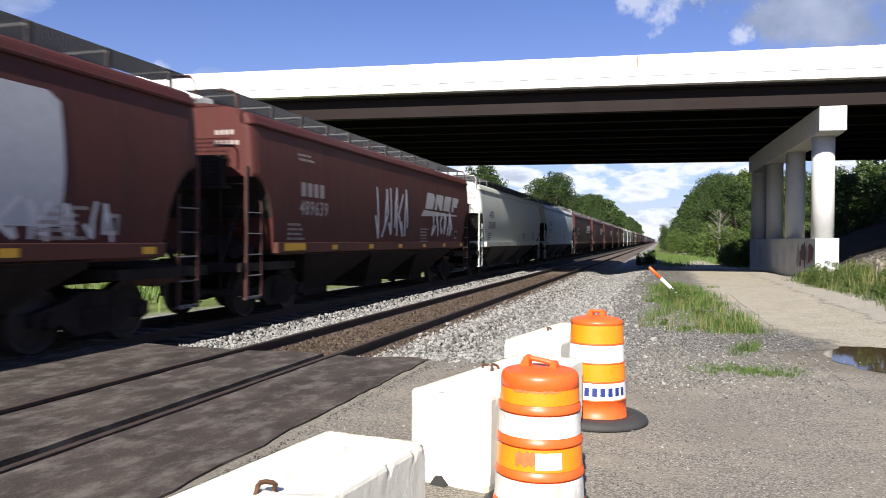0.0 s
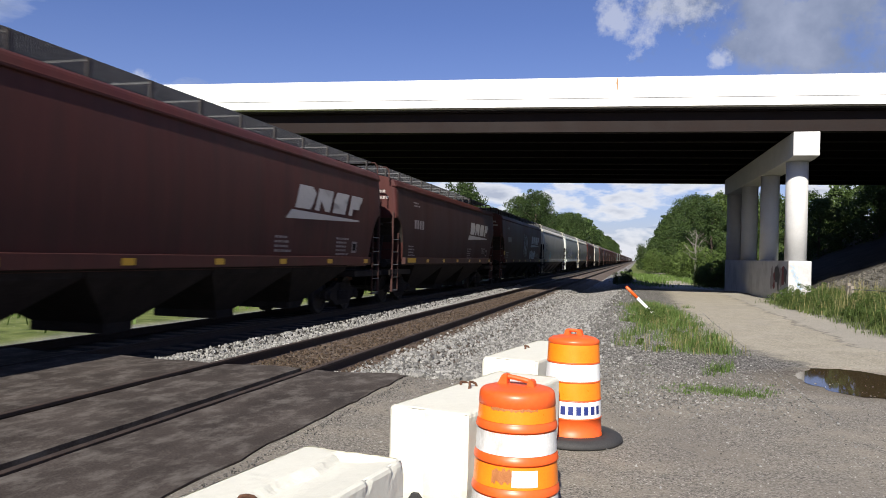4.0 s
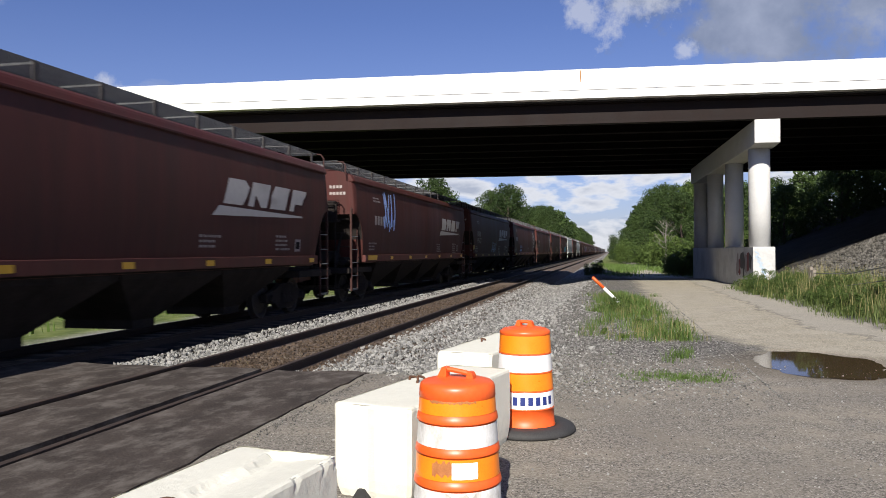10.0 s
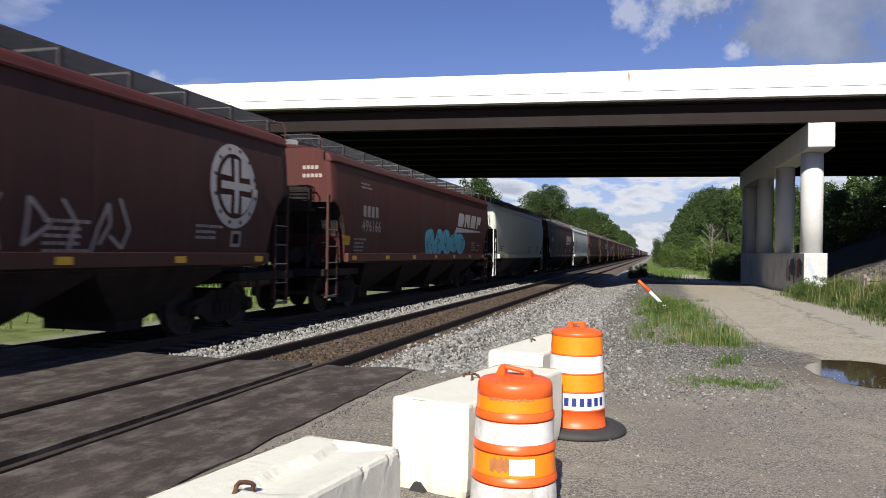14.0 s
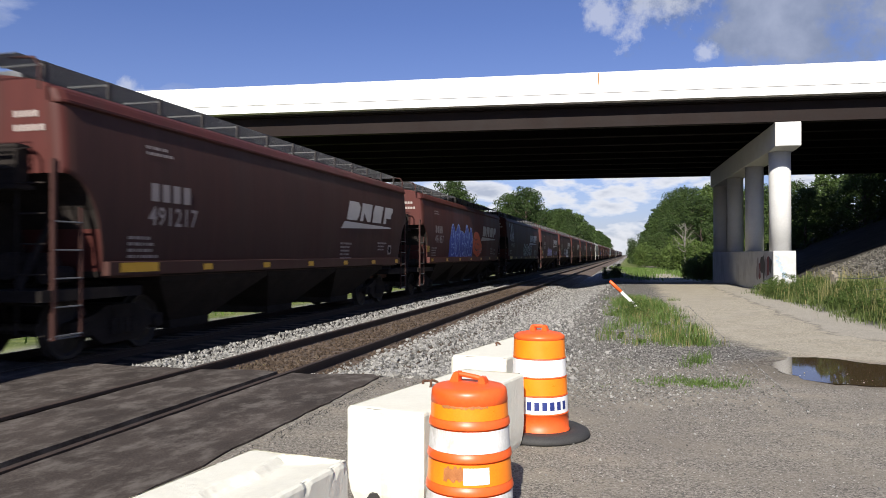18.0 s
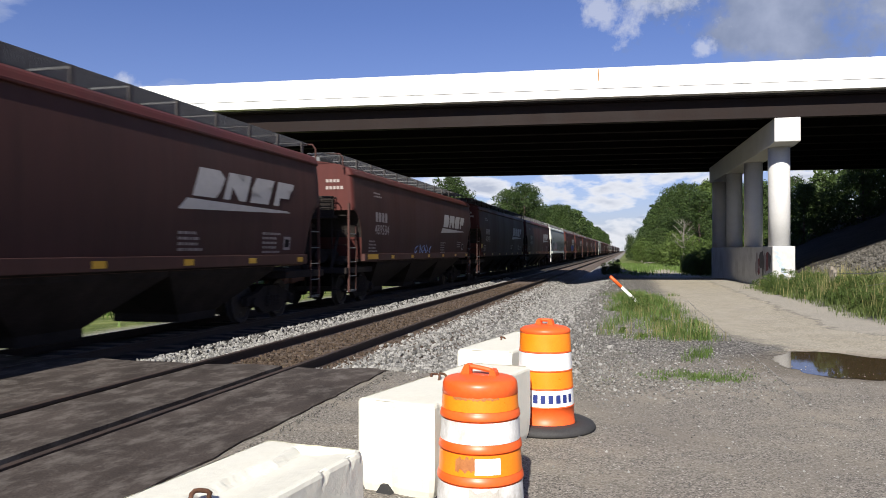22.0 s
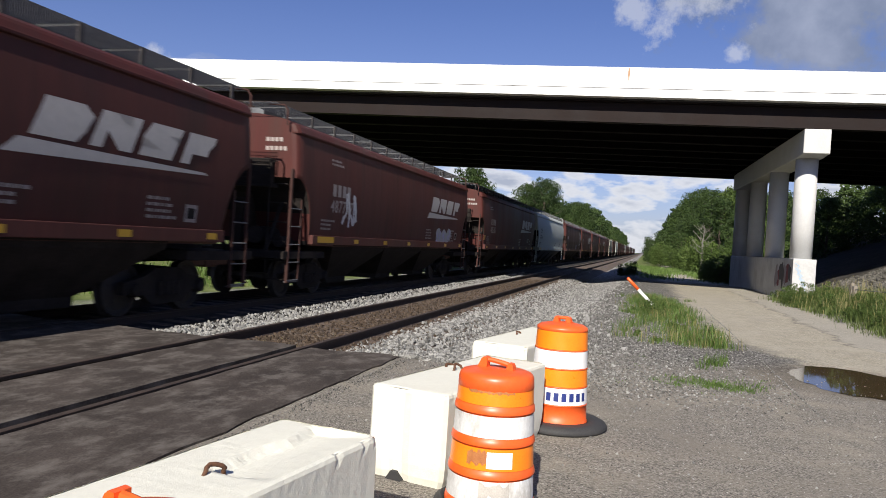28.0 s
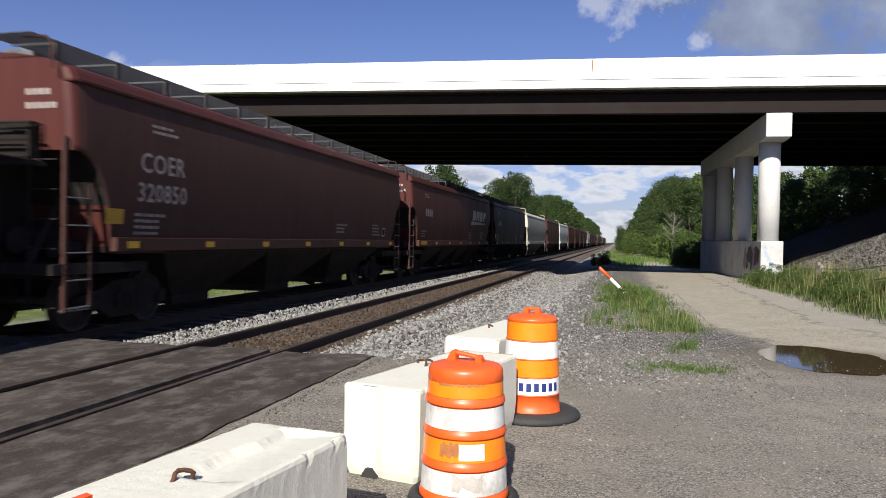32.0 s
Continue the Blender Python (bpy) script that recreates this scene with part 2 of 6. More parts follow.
M["rail_top"] = surface("worn_rail_head", (0.026, 0.020, 0.017), (0.062, 0.050, 0.043), scale=3, rough=0.6, metal=0.2, bump=0.05, stretch=(4, 0.3, 1))
M["tie"] = surface("creosoted_tie", (0.035, 0.025, 0.02), (0.14, 0.10, 0.075), scale=2, rough=0.95, bump=0.5, stretch=(0.4, 4, 4))
M["white_paint"] = surface("white_painted_concrete", (0.63, 0.62, 0.535), (0.69, 0.68, 0.59), scale=26.0, fine=150, rough=0.85, spec=0.15, bump=0.7, bump_size=0.006, stain=(0.52, 0.48, 0.38), stain_scale=9.0, stain_amount=0.12, stretch=(1, 1, 0.65))
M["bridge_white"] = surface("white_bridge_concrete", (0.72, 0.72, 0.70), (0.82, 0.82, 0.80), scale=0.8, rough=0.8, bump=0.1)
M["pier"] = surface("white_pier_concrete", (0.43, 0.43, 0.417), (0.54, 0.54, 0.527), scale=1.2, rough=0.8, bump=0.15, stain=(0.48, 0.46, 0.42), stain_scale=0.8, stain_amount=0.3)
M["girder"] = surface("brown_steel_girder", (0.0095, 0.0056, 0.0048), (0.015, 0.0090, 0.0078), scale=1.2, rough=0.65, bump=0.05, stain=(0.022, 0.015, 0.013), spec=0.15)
# darker copy of the girder steel: under-bridge shade put into its colour
M["shaded_girder"] = surface("shaded_inner_girder", (0.006, 0.005, 0.005), (0.011, 0.009, 0.0085), scale=1.2, rough=0.9, bump=0.05, spec=0.1)
# near-black for concrete: the shade under the bridge is in the colour
M["soffit"] = surface("shaded_deck_underside", (0.028, 0.025, 0.025), (0.046, 0.042, 0.042), scale=0.7, rough=0.9, bump=0.1)
M["orange"] = surface("orange_drum_plastic", (0.74, 0.090, 0.012), (0.84, 0.125, 0.020), scale=3, rough=0.42, bump=0.05, stain=(0.55, 0.10, 0.03), stain_scale=4, stain_amount=0.3)
M["orange_sheet"] = surface("orange_reflective_sheeting", (0.88, 0.20, 0.008), (0.95, 0.26, 0.012), scale=6, rough=0.35, bump=0.02)
M["white_sheet"] = surface("white_reflective_sheeting", (0.74, 0.74, 0.73), (0.86, 0.86, 0.85), scale=5, rough=0.35, bump=0.02, stain=(0.5, 0.48, 0.45), stain_scale=5, stain_amount=0.25)
M["dirty_sheet"] = surface("grimy_white_sheeting", (0.52, 0.52, 0.50), (0.80, 0.80, 0.78), scale=7, fine=60, rough=0.45, bump=0.05, stain=(0.30, 0.27, 0.22), stain_scale=6, stain_amount=0.7, stretch=(1, 1, 0.5))
M["peel"] = surface("peeled_brown_adhesive", (0.26, 0.085, 0.022), (0.48, 0.19, 0.06), scale=12, rough=0.7)
M["rubber"] = surface("black_rubber", (0.018, 0.018, 0.019), (0.045, 0.044, 0.043), scale=6, rough=0.75, bump=0.1)
M["navy"] = plain("navy_ink", (0.015, 0.03, 0.16), 0.5)
M["rust"] = surface("rusty_iron", (0.05, 0.022, 0.012), (0.19, 0.085, 0.04), scale=20, rough=0.9, bump=0.4)
M["notch_shade"] = plain("dark_notch_shade", (0.03, 0.03, 0.03), 0.95)
# one dusty red in two tones: shaded sides raised, sunlit ends below held down
M["dusty_shade_red"] = surface("dusty_shade_side_red_paint", (0.064, 0.0225, 0.0190), (0.092, 0.0320, 0.0260), scale=0.5, fine=5, rough=0.62, spec=0.2, bump=0.06, stain=(0.050, 0.024, 0.019), stain_scale=1.3, stain_amount=0.7, per_object=0.22, stretch=(1, 1, 0.12))
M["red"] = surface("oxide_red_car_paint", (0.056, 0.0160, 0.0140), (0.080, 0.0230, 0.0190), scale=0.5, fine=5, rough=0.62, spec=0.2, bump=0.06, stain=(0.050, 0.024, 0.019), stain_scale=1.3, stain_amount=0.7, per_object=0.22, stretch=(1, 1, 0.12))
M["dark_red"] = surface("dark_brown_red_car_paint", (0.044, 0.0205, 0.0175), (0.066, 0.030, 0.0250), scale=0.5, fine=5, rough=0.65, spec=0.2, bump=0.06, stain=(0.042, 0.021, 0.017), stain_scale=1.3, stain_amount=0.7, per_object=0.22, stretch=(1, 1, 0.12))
M["white_car"] = surface("dusty_white_car_paint", (0.40, 0.435, 0.40), (0.51, 0.545, 0.50), scale=0.5, fine=4, spec=0.3, rough=0.6, bump=0.06, stain=(0.42, 0.42, 0.38), stain_scale=1.8, stain_amount=0.55, stretch=(1, 1, 0.12))
M["grey_car"] = surface("pale_grey_car_paint", (0.21, 0.208, 0.18), (0.295, 0.292, 0.255), scale=0.5, fine=4, spec=0.25, rough=0.6, bump=0.06, stain=(0.19, 0.175, 0.14), stain_scale=1.8, stain_amount=0.6, stretch=(1, 1, 0.12))
M["blue_grey_car"] = surface("blue_grey_car_paint", (0.205, 0.228, 0.218), (0.285, 0.312, 0.298), scale=0.9, fine=6, spec=0.25, rough=0.6, bump=0.06, stain=(0.22, 0.22, 0.19), stain_scale=1.8, stain_amount=0.6, stretch=(1, 1, 0.12))
# grime, taken darker for the shade under and between the cars
M["under"] = surface("grimy_shaded_underframe", (0.013, 0.011, 0.010), (0.038, 0.032, 0.029), scale=2, rough=0.95, bump=0.2, spec=0.1)
M["cream"] = surface("cream_trim_paint", (0.48, 0.46, 0.375), (0.60, 0.58, 0.485), scale=4, rough=0.5, bump=0.05, stain=(0.35, 0.24, 0.14), stain_scale=2.5, stain_amount=0.35)
# dust on pale cars' hoppers, darkened for the shade under the body
M["dusty"] = surface("dusty_shaded_hopper_bottom", (0.028, 0.026, 0.022), (0.066, 0.060, 0.052), scale=1.2, rough=0.9, bump=0.1)
M["grimy_steel"] = surface("grimy_walkway_steel", (0.035, 0.030, 0.028), (0.085, 0.075, 0.070), scale=5, rough=0.7, metal=0.1, bump=0.05)
M["pale_steel"] = surface("galvanised_bracket", (0.10, 0.105, 0.11), (0.18, 0.185, 0.19), scale=5, rough=0.6, metal=0.2, bump=0.05)
M["steel"] = surface("weathered_walkway_grating", (0.07, 0.074, 0.078), (0.15, 0.156, 0.162), scale=5, rough=0.6, metal=0.2, bump=0.05)
M["yellow"] = plain("yellow_marker", (0.50, 0.29, 0.025), 0.4)
M["mark_white"] = plain("white_stencil_paint", (0.43, 0.41, 0.385), 0.6)
M["mark_faded"] = plain("faded_white_stencil", (0.30, 0.26, 0.24), 0.7)
M["mark_dark"] = plain("black_stencil_paint", (0.04, 0.042, 0.045), 0.6)
M["wheel"] = surface("worn_wheel_steel", (0.020, 0.016, 0.014), (0.055, 0.045, 0.04), scale=5, rough=0.7, metal=0.2)
M["bark"] = surface("tree_bark", (0.04, 0.03, 0.022), (0.11, 0.085, 0.065), scale=3, rough=0.95, bump=0.6, stretch=(3, 3, 0.4))
M["dead_wood"] = surface("bleached_dead_wood", (0.12, 0.11, 0.095), (0.22, 0.205, 0.18), scale=3, rough=0.9, bump=0.4)
M["post_wood"] = surface("weathered_post_wood", (0.17, 0.145, 0.115), (0.33, 0.29, 0.24), scale=3, rough=0.9, bump=0.5, stretch=(4, 4, 0.5))
M["leaf_a"] = leaf_material("broad_leaf", (0.018, 0.036, 0.010), (0.068, 0.106, 0.027))
M["leaf_b"] = leaf_material("bright_leaf", (0.038, 0.066, 0.014), (0.120, 0.172, 0.042))
M["grass"] = leaf_material("meadow_grass", (0.045, 0.085, 0.016), (0.17, 0.25, 0.065))
M["dry_grass"] = leaf_material("seeding_grass", (0.15, 0.14, 0.05), (0.34, 0.30, 0.14))
M["stone"] = leaf_material("crushed_limestone", (0.022, 0.022, 0.020), (0.52, 0.51, 0.48))
M["brown_stone"] = leaf_material("rust_stained_stone", (0.022, 0.016, 0.012), (0.15, 0.108, 0.075))
M["pebble"] = leaf_material("loose_grey_pebble", (0.018, 0.017, 0.016), (0.34, 0.328, 0.30))
M["slope"] = surface("dark_slope_earth", (0.022, 0.020, 0.018), (0.09, 0.083, 0.073), scale=1.0, fine=14, rough=0.95, bump=0.8, bump_size=0.04, spec=0.1)
M["slope_stone"] = leaf_material("dusty_slope_stone", (0.03, 0.028, 0.025), (0.25, 0.235, 0.205))
M["olive_grass"] = leaf_material("olive_bank_grass", (0.030, 0.050, 0.012), (0.120, 0.155, 0.046))
# ballast blackened for the shade under the train
M["shaded_ballast"] = surface("train_shaded_ballast", (0.012, 0.011, 0.010), (0.07, 0.065, 0.06), scale=2.0, fine=26, rough=0.95, bump=1.0, bump_size=0.04, spec=0.1)


def blended_ground():
    """One sheet: asphalt by the crossing, cinder gravel and a pale lane further off, ballast by the rails, weedy earth elsewhere; soft ragged borders."""
    m = bpy.data.materials.new("open_ground")
    m.use_nodes = True
    nt = m.node_tree
    bsdf = nt.nodes["Principled BSDF"]
    bsdf.inputs["Specular IOR Level"].default_value = 0.12
    bsdf.inputs["Roughness"].default_value = 0.95
    co = nt.nodes.new("ShaderNodeTexCoord")
    sep = nt.nodes.new("ShaderNodeSeparateXYZ")
    nt.links.new(co.outputs["Object"], sep.inputs[0])

    def tex(scale, detail=6.0, rough=0.6):
        n = node(nt, "ShaderNodeTexNoise", Scale=scale, Detail=detail, Roughness=rough)
        nt.links.new(co.outputs["Object"], n.inputs["Vector"])
        return n.outputs["Fac"]

    broad, mid, fine, grit = tex(0.35), tex(1.4), tex(30.0, 4.0, 0.7), tex(95.0, 3.0, 0.7)
    wob = maths(nt, "MULTIPLY", maths(nt, "SUBTRACT", tex(0.9, 8.0, 0.7), 0.5), 3.2)
    x, y = maths(nt, "ADD", sep.outputs[0], maths(nt, "MULTIPLY", wob, 0.55)), maths(nt, "ADD", sep.outputs[1], wob)
    true_x = sep.outputs[0]

    def rise(v, a, b):
        n = nt.nodes.new("ShaderNodeMapRange")
        n.interpolation_type = "SMOOTHSTEP"
        nt.links.new(v, n.inputs[0])
        n.inputs[1].default_value, n.inputs[2].default_value = a, b
        return n.outputs[0]

    speckle = maths(nt, "ADD", maths(nt, "MULTIPLY", fine, 0.5), maths(nt, "MULTIPLY", grit, 0.5))
    def cells(scale, a, b):
        n = node(nt, "ShaderNodeTexVoronoi", Scale=scale)
        nt.links.new(co.outputs["Object"], n.inputs["Vector"])
        s = nt.nodes.new("ShaderNodeSeparateColor")
        nt.links.new(n.outputs["Color"], s.inputs[0])
        return ramp(nt, s.outputs[0], [(a, 0.0), (b, 1.0)])

    small, middling, coarse = cells(85.0, 0.15, 0.95), cells(48.0, 0.2, 1.0), cells(30.0, 0.25, 0.95)
    grain = maths(nt, "ADD", maths(nt, "MULTIPLY", small, 0.6), maths(nt, "MULTIPLY", ramp(nt, speckle, [(0.36, 0.0), (0.66, 1.0)]), 0.4))
    lane_grain = maths(nt, "ADD", maths(nt, "MULTIPLY", middling, 0.55), maths(nt, "MULTIPLY", ramp(nt, speckle, [(0.36, 0.0), (0.66, 1.0)]), 0.45))
    asphalt = mix_rgb(nt, grain, (0.066, 0.060, 0.052), (0.36, 0.33, 0.282))
    asphalt = mix_rgb(nt, maths(nt, "MULTIPLY", ramp(nt, mid, [(0.46, 0.0), (0.66, 1.0)]), 0.6), asphalt, (0.30, 0.268, 0.212))
    asphalt = mix_rgb(nt, maths(nt, "MULTIPLY", ramp(nt, broad, [(0.5, 0.0), (0.64, 1.0)]), 0.4), asphalt, (0.11, 0.10, 0.095))
    lane = mix_rgb(nt, lane_grain, (0.15, 0.135, 0.104), (0.52, 0.475, 0.375))
    lane = mix_rgb(nt, maths(nt, "MULTIPLY", ramp(nt, mid, [(0.45, 0.0), (0.62, 1.0)]), 0.55), lane, (0.37, 0.338, 0.275))
    lane = mix_rgb(nt, maths(nt, "MULTIPLY", ramp(nt, tex(0.75, 8.0, 0.7), [(0.52, 0.0), (0.64, 1.0)]), 0.4), lane, (0.24, 0.22, 0.19))
    cinder = mix_rgb(nt, maths(nt, "ADD", maths(nt, "MULTIPLY", coarse, 0.65), maths(nt, "MULTIPLY", grain, 0.35)), (0.022, 0.021, 0.020), (0.29, 0.275, 0.25))
    ballast = mix_rgb(nt, ramp(nt, fine, [(0.38, 0.0), (0.64, 1.0)]), (0.05, 0.048, 0.046), (0.40, 0.385, 0.37))
    earth = mix_rgb(nt, ramp(nt, mid, [(0.35, 0.0), (0.65, 1.0)]), (0.06, 0.085, 0.022), (0.17, 0.20, 0.065))
    flat_far = mix_rgb(nt, rise(y, 7.6, 9.6), asphalt, cinder)
    # the lane swings in from the right and runs under the bridge
    middle = maths(nt, "ADD", 3.45, maths(nt, "MULTIPLY", maths(nt, "MAXIMUM", maths(nt, "SUBTRACT", 14.0, y), 0.0), 0.30))
    off = maths(nt, "ABSOLUTE", maths(nt, "SUBTRACT", x, middle))
    on_lane = maths(nt, "MULTIPLY", maths(nt, "SUBTRACT", 1.0, rise(off, 1.7, 2.5)), rise(y, 6.4, 9.2))
    # a broken edge runs down the lane
    crack = maths(nt, "ABSOLUTE", maths(nt, "SUBTRACT", maths(nt, "SUBTRACT", x, middle), 0.75))
    lane = mix_rgb(nt, maths(nt, "MULTIPLY", maths(nt, "SUBTRACT", 1.0, rise(crack, 0.02, 0.09)), 0.6), lane, (0.09, 0.085, 0.075))
    lane = mix_rgb(nt, maths(nt, "MULTIPLY", rise(maths(nt, "SUBTRACT", x, middle), 0.7, 0.85), 0.45), lane, (0.30, 0.285, 0.255))
    col = mix_rgb(nt, on_lane, flat_far, lane)
    wet = nt.nodes.new("ShaderNodeVectorMath")
    wet.operation = "DISTANCE"
    nt.links.new(co.outputs["Object"], wet.inputs[0])
    wet.inputs[1].default_value = (2.95, 8.6, 0)
    col = mix_rgb(nt, maths(nt, "MULTIPLY", maths(nt, "SUBTRACT", 1.0, rise(maths(nt, "ADD", wet.outputs["Value"], maths(nt, "MULTIPLY", wob, 0.2)), 1.1, 1.75)), 0.5), col, (0.12, 0.10, 0.075))
    grassy = maths(nt, "MAXIMUM", rise(x, 5.5, 6.3), rise(y, 60.0, 72.0))
    keep_lane = maths(nt, "SUBTRACT", 1.0, maths(nt, "MULTIPLY", maths(nt, "SUBTRACT", 1.0, rise(off, 0.7, 1.3)), rise(y, 50.0, 60.0)))
    col = mix_rgb(nt, maths(nt, "MULTIPLY", grassy, maths(nt, "MULTIPLY", keep_lane, rise(sep.outputs[1], 7.0, 10.0))), col, earth)
    col = mix_rgb(nt, maths(nt, "MULTIPLY", maths(nt, "SUBTRACT", 1.0, rise(x, -1.9, -1.2)), rise(sep.outputs[1], 6.6, 7.4)), col, ballast)
    col = mix_rgb(nt, maths(nt, "MULTIPLY", maths(nt, "SUBTRACT", 1.0, rise(x, -12.6, -11.4)), rise(sep.outputs[1], 6.6, 7.4)), col, earth)
    chip = node(nt, "ShaderNodeTexVoronoi", Scale=21.0)
    nt.links.new(co.outputs["Object"], chip.inputs["Vector"])
    pit = maths(nt, "MULTIPLY", ramp(nt, chip.outputs["Distance"], [(0.16, 1.0), (0.28, 0.0)]), ramp(nt, chip.outputs["Color"], [(0.55, 0.0), (0.68, 1.0)]))
    col = mix_rgb(nt, maths(nt, "MULTIPLY", pit, 0.6), col, (0.045, 0.042, 0.04))
    vor = node(nt, "ShaderNodeTexVoronoi", Scale=30.0)
    nt.links.new(co.outputs["Object"], vor.inputs["Vector"])
    lone = maths(nt, "MULTIPLY", ramp(nt, vor.outputs["Distance"], [(0.14, 1.0), (0.24, 0.0)]), ramp(nt, vor.outputs["Color"], [(0.60, 0.0), (0.70, 1.0)]))
    col = mix_rgb(nt, maths(nt, "MULTIPLY", lone, 0.8), col, (0.60, 0.575, 0.53))
    nt.links.new(col, bsdf.inputs["Base Color"])
    b = node(nt, "ShaderNodeBump", Strength=0.8, Distance=0.014)
    nt.links.new(speckle, b.inputs["Height"])
    nt.links.new(b.outputs[0], bsdf.inputs["Normal"])
    return m


M["ground"] = blended_ground()


def water_material():
    m = bpy.data.materials.new("muddy_water")
    m.use_nodes = True
    nt = m.node_tree
    b = nt.nodes["Principled BSDF"]
    b.inputs["Base Color"].default_value = (0.060, 0.042, 0.022, 1)
    b.inputs["Roughness"].default_value = 0.03
    b.inputs["IOR"].default_value = 1.33
    n = node(nt, "ShaderNodeTexNoise", Scale=7.0, Detail=2.0)
    bp = node(nt, "ShaderNodeBump", Strength=0.02, Distance=0.01)
    nt.links.new(n.outputs["Fac"], bp.inputs["Height"])
    nt.links.new(bp.outputs[0], b.inputs["Normal"])
    return m


M["water"] = water_material()

# ---- mesh helpers ----


def mesh_of(bm, name, *mats, smooth=False):
    me = bpy.data.meshes.new(name)
    bm.to_mesh(me)
    bm.free()
    for m in mats:
        me.materials.append(m)
    if smooth:
        for p in me.polygons:
            p.use_smooth = True
    return me


def thing(name, m=None):
    ob = new(name)
    ob.empty_display_size = 0.2
    ob.matrix_basis = m or Matrix()
    return ob


def part(name, bm, material, parent=None, label="", at=None, smooth=False):
    """Links a bmesh, or a finished mesh, as one object under a thing or part."""
    me = bm if isinstance(bm, bpy.types.Mesh) else mesh_of(bm, name, *([material] if not isinstance(material, (list, tuple)) else material), smooth=smooth)
    ob = new(name, me)
    if parent:
        ob.parent = parent
    if at is not None:
        ob.matrix_basis = at
    if label:
        tagged(ob, label)
    return ob


def box(bm, x0, x1, y0, y1, z0, z1, mat=0, m=None, bevel=0.0):
    vs = [Vector((x, y, z)) for z in (z0, z1) for y in (y0, y1) for x in (x0, x1)]
    if m:
        vs = [m @ v for v in vs]
    v = [bm.verts.new(p) for p in vs]
    fs = [bm.faces.new([v[i] for i in q]) for q in ((0, 2, 3, 1), (4, 5, 7, 6), (0, 1, 5, 4), (2, 6, 7, 3), (0, 4, 6, 2), (1, 3, 7, 5))]
    for f in fs:
        f.material_index = mat
    if bevel:
        es = list({e for f in fs for e in f.edges})
        bmesh.ops.bevel(bm, geom=es, offset=bevel, segments=2, affect="EDGES", profile=0.6)
    return bm


def boxed(x0, x1, y0, y1, z0, z1, bevel=0.0):
    return box(bmesh.new(), x0, x1, y0, y1, z0, z1, bevel=bevel)


def tube(bm, pts, r, n=6, mat=0, taper=None):
    """A round bar through the points."""
    pts = [Vector(p) for p in pts]
    rings = []
    for i, p in enumerate(pts):
        d = (pts[min(i + 1, len(pts) - 1)] - pts[max(i - 1, 0)]).normalized()
        a = d.orthogonal().normalized() if abs(d.z) < 0.99 else Vector((1, 0, 0))
        if i and rings:
            a = (prev - d * prev.dot(d)).normalized()
        prev = a
        b = d.cross(a)
        rr = r * (taper[i] if taper else 1)
        rings.append([bm.verts.new(p + rr * (math.cos(2 * math.pi * k / n) * a + math.sin(2 * math.pi * k / n) * b)) for k in range(n)])
    for q, w in zip(rings, rings[1:]):
        for k in range(n):
            bm.faces.new((q[k], q[(k + 1) % n], w[(k + 1) % n], w[k])).material_index = mat
    for ring, flip in ((rings[0], True), (rings[-1], False)):
        bm.faces.new(ring[::-1] if flip else ring).material_index = mat
    return bm


def lathe(bm, prof, n=32, mat=0, cap=True):
    """Turns (radius, height) pairs about z."""
    rings = [[bm.verts.new((r * math.cos(2 * math.pi * k / n), r * math.sin(2 * math.pi * k / n), z)) for k in range(n)] for r, z in prof]
    for q, w in zip(rings, rings[1:]):
        for k in range(n):
            bm.faces.new((q[k], q[(k + 1) % n], w[(k + 1) % n], w[k])).material_index = mat
    if cap:
        bm.faces.new(rings[0][::-1]).material_index = mat
        bm.faces.new(rings[-1]).material_index = mat
    return bm


def prism(bm, poly, axis, a, b, mat=0):
    """Extrudes a polygon of 2-D points from a to b along x, y or z (the points fill the other two axes in order)."""
    def at(p, d):
        q = list(p)
        q.insert("xyz".index(axis), d)
        return q
    lo, hi = [bm.verts.new(at(p, a)) for p in poly], [bm.verts.new(at(p, b)) for p in poly]
    n = len(poly)
    fs = [bm.faces.new(lo[::-1]), bm.faces.new(hi)]
    fs += [bm.faces.new((lo[k], lo[(k + 1) % n], hi[(k + 1) % n], hi[k])) for k in range(n)]
    for f in fs:
        f.material_index = mat
    bmesh.ops.recalc_face_normals(bm, faces=fs)
    return bm


def loft(bm, sections, mat=0, close=False, caps=False):
    """Joins rows of points into a skin."""
    rows = [[bm.verts.new(p) for p in s] for s in sections]
    n = len(rows[0])
    for q, w in zip(rows, rows[1:]):
        for k in range(n if close else n - 1):
            bm.faces.new((q[k], q[(k + 1) % n], w[(k + 1) % n], w[k])).material_index = mat
    if caps:
        bm.faces.new(rows[0][::-1]).material_index = mat
        bm.faces.new(rows[-1]).material_index = mat
    return bm

# ---- the ground and the tracks ----
NEAR_X, FAR_X = -5.20, -9.05
SKEW = 0.085


def smooth_step(a, b, v):
    t = min(1.0, max(0.0, (v - a) / (b - a)))
    return t * t * (3 - 2 * t)


